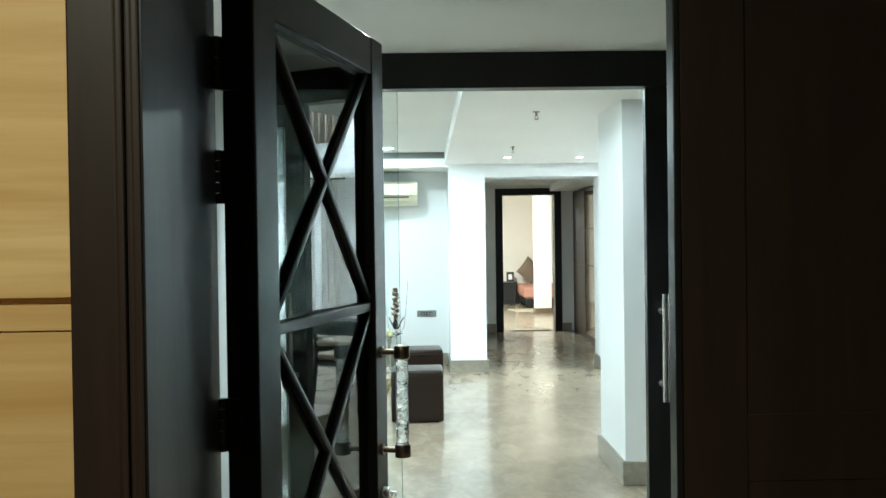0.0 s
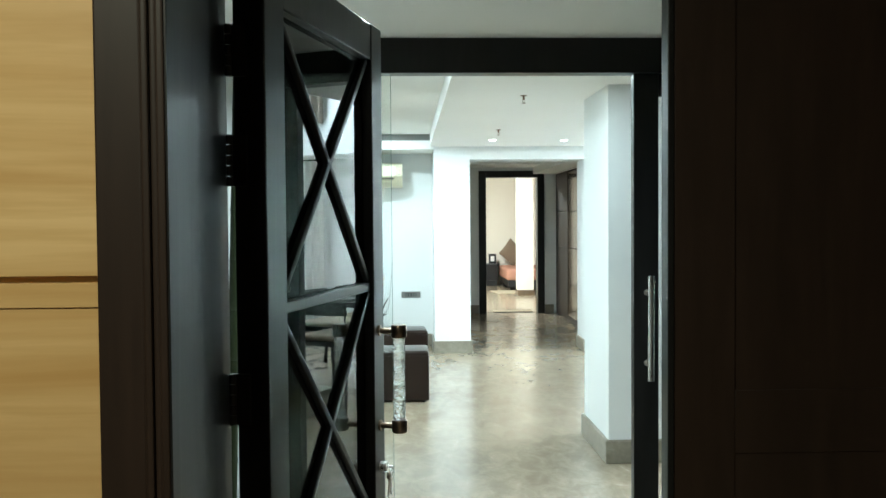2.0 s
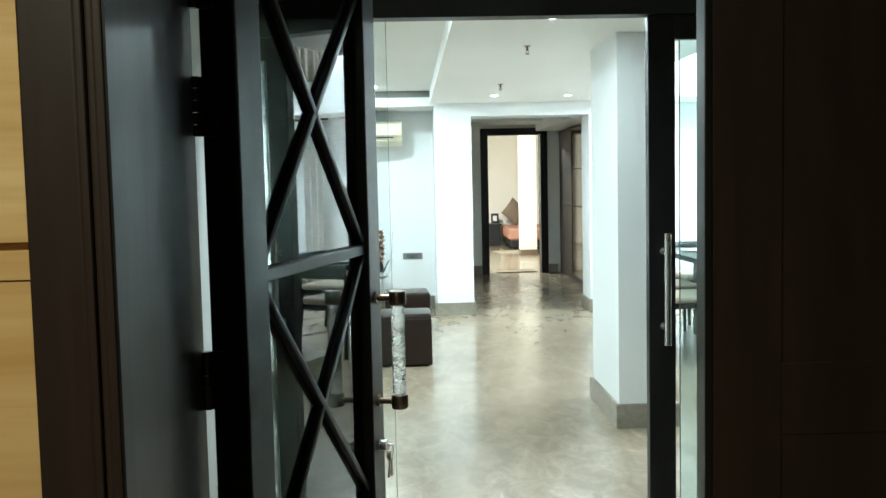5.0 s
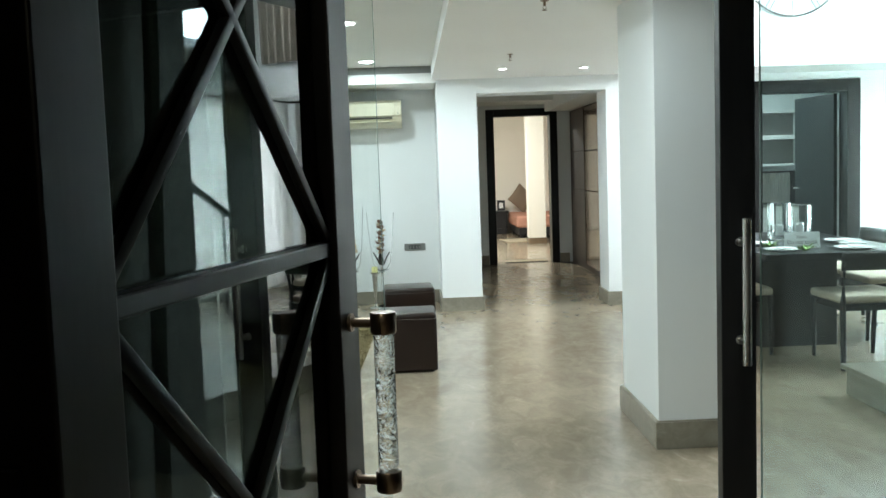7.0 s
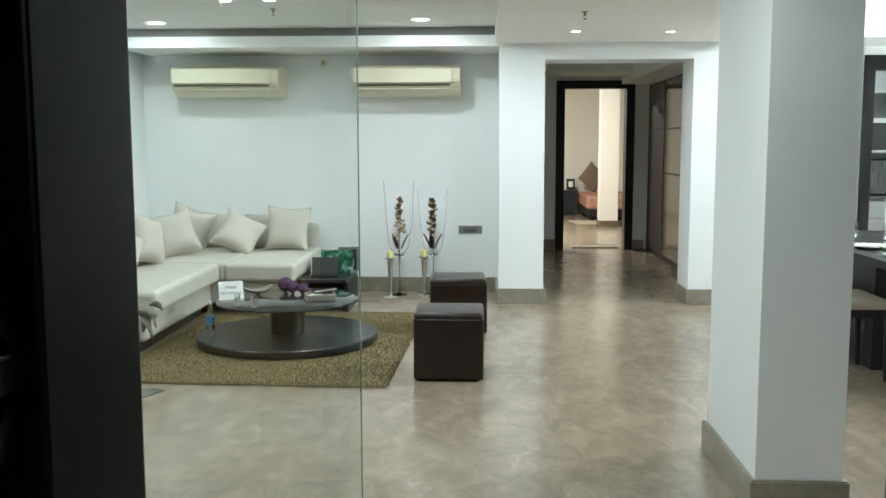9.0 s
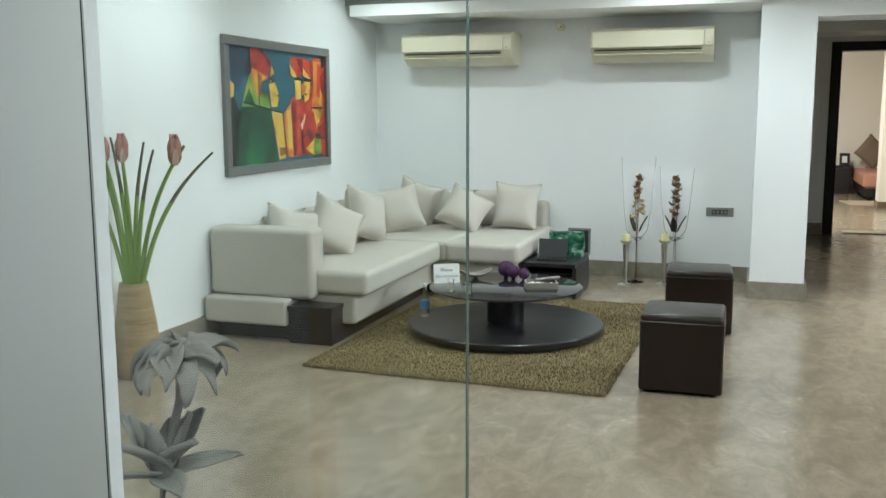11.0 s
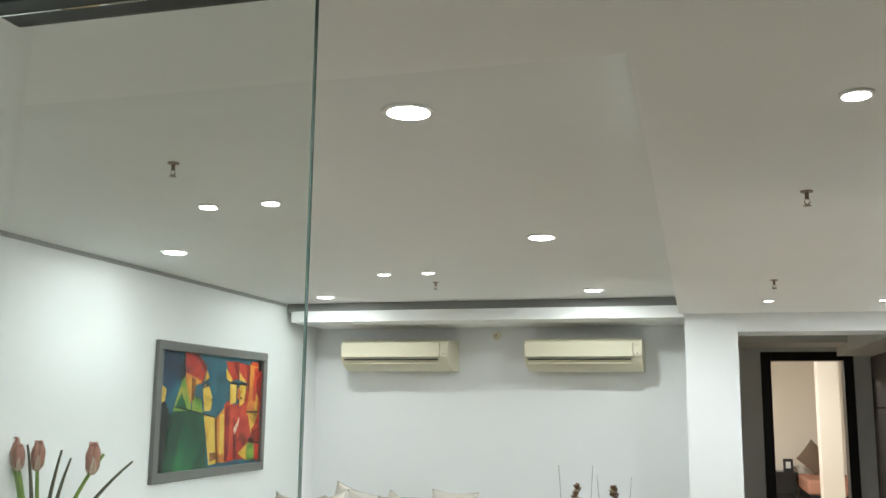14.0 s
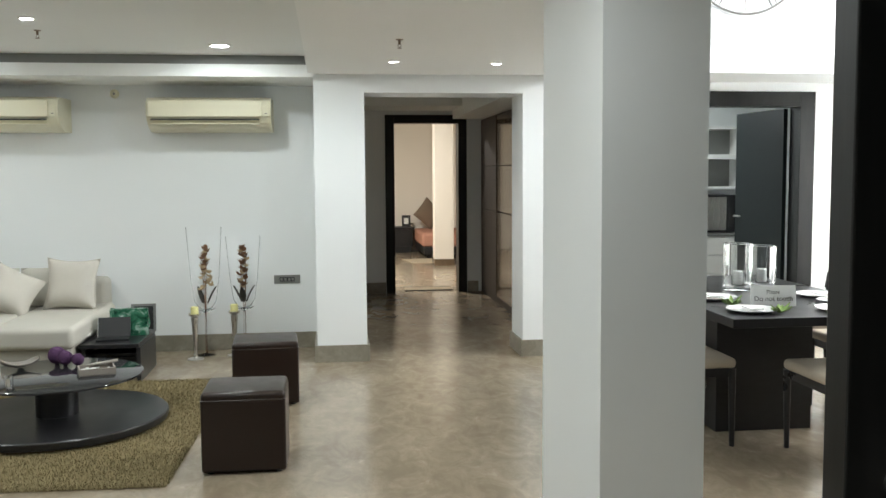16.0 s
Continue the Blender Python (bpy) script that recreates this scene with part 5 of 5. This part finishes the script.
CLOCKGREY = metal("pale_clock_metal", (0.20, 0.195, 0.185), 0.45)
ck = thing("wall_clock", "large open metal ring wall clock", "clock", pose(3.2, 6.35, 3.18, 90))
for r in (0.49, 0.30):
    bm = bmesh.new()
    tube(bm, [(r * math.cos(a), r * math.sin(a), 0.02) for a in [2 * math.pi * i / 64 for i in range(65)]], 0.0095, 8)
    part("ring", bm, CLOCKGREY, ck)
for i in range(12):
    bm = bmesh.new()
    for o in ((-0.022, 0.022) if i % 2 else (0,)):
        box(bm, (o - 0.004, 0.31, 0.014), (o + 0.004, 0.475, 0.022))
    part("numeral", bm, CLOCKGREY, ck, at=Matrix.Rotation(-i * math.pi / 6, 4, "Z"))
for a, l in ((40, 0.26), (165, 0.36)):
    bm = bmesh.new()
    box(bm, (-0.01, -0.05, 0.022), (0.01, l, 0.028), 0.002)
    part("clock_hand", bm, CLOCKGREY, ck, at=Matrix.Rotation(radians(a), 4, "Z"))
bm = bmesh.new()
lathe(bm, [(0.03, 0), (0.03, 0.03)], 20)
part("hub", bm, CLOCKGREY, ck)

kf = thing("kitchen_door_frame", "dark wenge frame of the kitchen doorway", "door frame", pose(0, 0, 0))
for n, lo, hi in (("jamb", (3.09, 7.08, 0), (3.19, 7.27, 2.15)), ("jamb", (4.08, 7.08, 0), (4.22, 7.27, 2.15)), ("head", (3.19, 7.08, 2.02), (4.08, 7.27, 2.15))):
    slab([(lo, hi)], n, WENGE, kf, 0.004)
kd = thing("kitchen_door", "open glossy black kitchen door", "door", pose(4.05, 7.29, 0.006, 0, 0, 94))
slab([((0, -0.02, 0), (0.86, 0.02, 2.01))], "leaf", TEALBLACK, kd, 0.003)
bm = bmesh.new()
cyl(bm, (0.80, 0.02, 1.0), (0.80, 0.07, 1.0), 0.009, seg=12)
cyl(bm, (0.80, 0.065, 1.0), (0.68, 0.065, 1.0), 0.009, seg=12)
part("door_handle", bm, STEEL, kd)
kc = thing("kitchen_cabinet", "white kitchen wall cabinet with frosted glass shelves", "cabinet", pose(0, 0, 0))
slab([((3.4, 9.2, 1.25), (4.56, 9.58, 1.28)), ((3.4, 9.2, 1.92), (4.56, 9.58, 1.95)), ((4.53, 9.2, 1.28), (4.56, 9.58, 1.92)), ((3.4, 9.2, 1.28), (3.43, 9.58, 1.92)), ((3.43, 9.2, 1.585), (4.53, 9.58, 1.64))], "carcass", PORCELAIN, kc, 0.002)
slab([((3.43, 9.55, 1.28), (4.53, 9.575, 1.92))], "back_panel", PLATEGREY, kc, 0)
kb = thing("kitchen_counter", "white kitchen base units with drawers", "cabinet", pose(0, 0, 0))
slab([((2.6, 9.05, 0.08), (4.56, 9.58, 0.735))], "carcass", PORCELAIN, kb, 0.003)
slab([((2.58, 9.02, 0.735), (4.58, 9.59, 0.765))], "worktop", PLATEGREY, kb, 0.003)
slab([((2.65, 9.1, 0), (4.52, 9.5, 0.08))], "plinth", BLACK, kb, 0.002)
for x0 in (2.62, 3.26, 3.90):
    for z0, z1 in ((0.10, 0.31), (0.32, 0.52), (0.53, 0.72)):
        slab([((x0, 9.03, z0), (x0 + 0.62, 9.05, z1))], "drawer_front", PORCELAIN, kb, 0.002)
mw = thing("microwave_oven", "steel and black microwave oven on the counter", "microwave", pose(3.86, 9.1, 0.766))
slab([((0, 0, 0.01), (0.58, 0.42, 0.42))], "body", BLACK, mw, 0.006)
slab([((0.02, -0.015, 0.03), (0.44, 0.0, 0.40))], "door", STEEL, mw, 0.004)
slab([((0.46, -0.012, 0.03), (0.56, 0.0, 0.40))], "control_panel", BLACK, mw, 0.003)
area("kitchen_lamp", pose(3.2, 8.5, 2.38), 0.3, 0.3, 34, COOL)

# marble step at the side of the hall
st = thing("marble_step", "single beige marble step at the side of the hall", "step", pose(0, 0, 0))
slab([((1.99, 1.06, 0), (5.4, 2.665, 0.145))], "riser", SKIRT, st, 0.003)
slab([((1.965, 1.06, 0.145), (5.4, 2.69, 0.175))], "tread", SKIRT, st, 0.006)


def window(y0, z0, z1, curtain_mat, full):
    t = tagged(new("window_" + ("1" if z0 < 1 else "2")), "tall curtained window of the dining hall", "window", kind="structure")
    for lo, hi in (((5.56, y0, z0), (5.62, y0 + 0.06, z1)), ((5.56, y0 + 2.84, z0), (5.62, y0 + 2.9, z1)), ((5.56, y0 + 1.42, z0), (5.62, y0 + 1.48, z1)), ((5.56, y0 + 0.06, z0), (5.62, y0 + 2.84, z0 + 0.06)), ((5.56, y0 + 0.06, z1 - 0.06), (5.62, y0 + 2.84, z1))):
        slab([(lo, hi)], "window_frame", RIM, t, 0.003)
    slab([((5.63, y0 - 0.1, z0 - 0.1), (5.64, y0 + 3.0, z1 + 0.1))], "bright_outside", DAY, t, 0)
    c = thing("curtain", "pleated sheer curtain hanging over the window", "curtain", pose(0, 0, 0), "dining hall curtains")
    spans = ((y0 - 0.15, y0 + 1.40), (y0 + 1.44, y0 + 2.93)) if full else ((y0 - 0.15, y0 + 0.5), (y0 + 2.4, y0 + 3.05))
    for a, b in spans:
        bm = bmesh.new()

        def f(u, v):
            y = a + (b - a) * u
            return Vector((5.34 + 0.03 * math.sin(y * 58) + 0.012 * math.sin(y * 23 + v), y, z0 - 0.08 + (z1 + 0.14 - z0) * v))
        sheet(bm, 120, 6, f)
        part("panel", bm, curtain_mat, c)
    bm = bmesh.new()
    cyl(bm, (5.34, y0 - 0.2, z1 + 0.08), (5.34, y0 + 2.97, z1 + 0.08), 0.014, seg=12)
    part("curtain_rod", bm, DARKMETAL, c)
    for y in (y0 - 0.17, y0 + 1.42, y0 + 2.94):
        slab([((5.34, y - 0.01, z1 + 0.07), (5.5, y + 0.01, z1 + 0.09))], "rod_bracket", DARKMETAL, c, 0.001)


def wall_curtain(x0, x1, y, z0, z1, mat, label):
    c = thing("curtain", label, "curtain", pose(0, 0, 0), "dining hall curtains")
    bm = bmesh.new()

    def f(u, v):
        x = x0 + (x1 - x0) * u
        return Vector((x, y + 0.028 * math.sin(x * 62) * (1.1 - 0.3 * v) + 0.01 * math.sin(x * 21 + 2 * v), z0 + (z1 - z0) * v))
    sheet(bm, 110, 8, f)
    part("panel", bm, mat, c)
    bm = bmesh.new()
    cyl(bm, (x0 - 0.08, y, z1 + 0.006), (x1 + 0.08, y, z1 + 0.006), 0.011, seg=12)
    part("curtain_rod", bm, DARKMETAL, c)
    return c


wall_curtain(4.95, 5.30, 6.99, 0.03, 2.21, CURTAIN, "white pleated curtain hanging beside the kitchen doorway")
wall_curtain(4.50, 5.20, 6.27, 2.60, 4.0, DRAPE, "taupe pleated drape hanging on the upper wall")
window(4.0, 0.15, 2.15, CURTAIN, True)
window(3.0, 2.7, 4.05, DRAPE, False)

hr = thing("stair_handrail", "sloping dark wooden handrail on slim posts before the curtain", "handrail", pose(4.9, 5.25, 0))
bm = bmesh.new()
box(bm, (-0.03, -0.95, -0.028), (0.03, 0.0, 0.028), 0.008)
part("rail", bm, BLACKWOOD, hr, at=Matrix.Translation((0, 0, 0.965)) @ Matrix.Rotation(radians(-31), 4, "X"))
for y, z in ((-0.08, 0.98), (-0.76, 1.39)):
    bm = bmesh.new()
    cyl(bm, (0, y, 0), (0, y, z), 0.013, seg=12)
    cyl(bm, (0, y, 0), (0, y, 0.008), 0.04, seg=16)
    part("post", bm, DARKMETAL, hr)

# ---- shag rug ----
rug = thing("shag_rug", "olive-brown shaggy wool rug under the coffee table", "rug", pose(-0.88, 3.545, 0, 0, 0, -2.0))
RX, RY = -1.67, 2.26
slab([((RX, 0, 0.001), (0, RY, 0.008))], "backing", RUG, rug, 0.002)
rng = np.random.default_rng(5)
N = 60000
px, py = rng.uniform(RX, 0, N), rng.uniform(0, RY, N)
px[:2600] = np.where(rng.random(2600) < 0.5, rng.uniform(-0.02, 0.012, 2600), rng.uniform(RX - 0.012, RX + 0.02, 2600))
py[2600:5200] = np.where(rng.random(2600) < 0.5, rng.uniform(-0.012, 0.02, 2600), rng.uniform(RY - 0.02, RY + 0.012, 2600))
ang, ln = rng.uniform(0, 2 * np.pi, N), rng.uniform(0.014, 0.026, N)
wd = rng.uniform(0.002, 0.004, N)
lean = rng.uniform(0.2, 1.1, N)
bx, by = np.cos(ang + 1.57) * wd, np.sin(ang + 1.57) * wd
tx, ty, tz = px + np.cos(ang) * ln * np.sin(lean), py + np.sin(ang) * ln * np.sin(lean), 0.004 + ln * np.cos(lean)
verts = np.stack([np.stack([px - bx, py - by, np.full(N, 0.004)], 1), np.stack([px + bx, py + by, np.full(N, 0.004)], 1), np.stack([tx, ty, tz], 1)], 1).reshape(-1, 3)
me = bpy.data.meshes.new("pile")
me.from_pydata(verts.tolist(), [], np.arange(N * 3).reshape(-1, 3).tolist())
PILE = cloth("shag_pile", (0.29, 0.235, 0.125), 60, 0.2)
_g = PILE.node_tree.nodes.new("ShaderNodeNewGeometry")
_c = ramp(PILE, _g.outputs["Random Per Island"], [(0.0, (0.17, 0.135, 0.070)), (0.5, (0.235, 0.19, 0.10)), (1.0, (0.31, 0.26, 0.15))])
put(PILE, "Base Color", _c)
me.materials.append(PILE)
pile = new("pile", me)
pile.parent = rug
tagged(pile, "olive shag pile", kind="stuff")
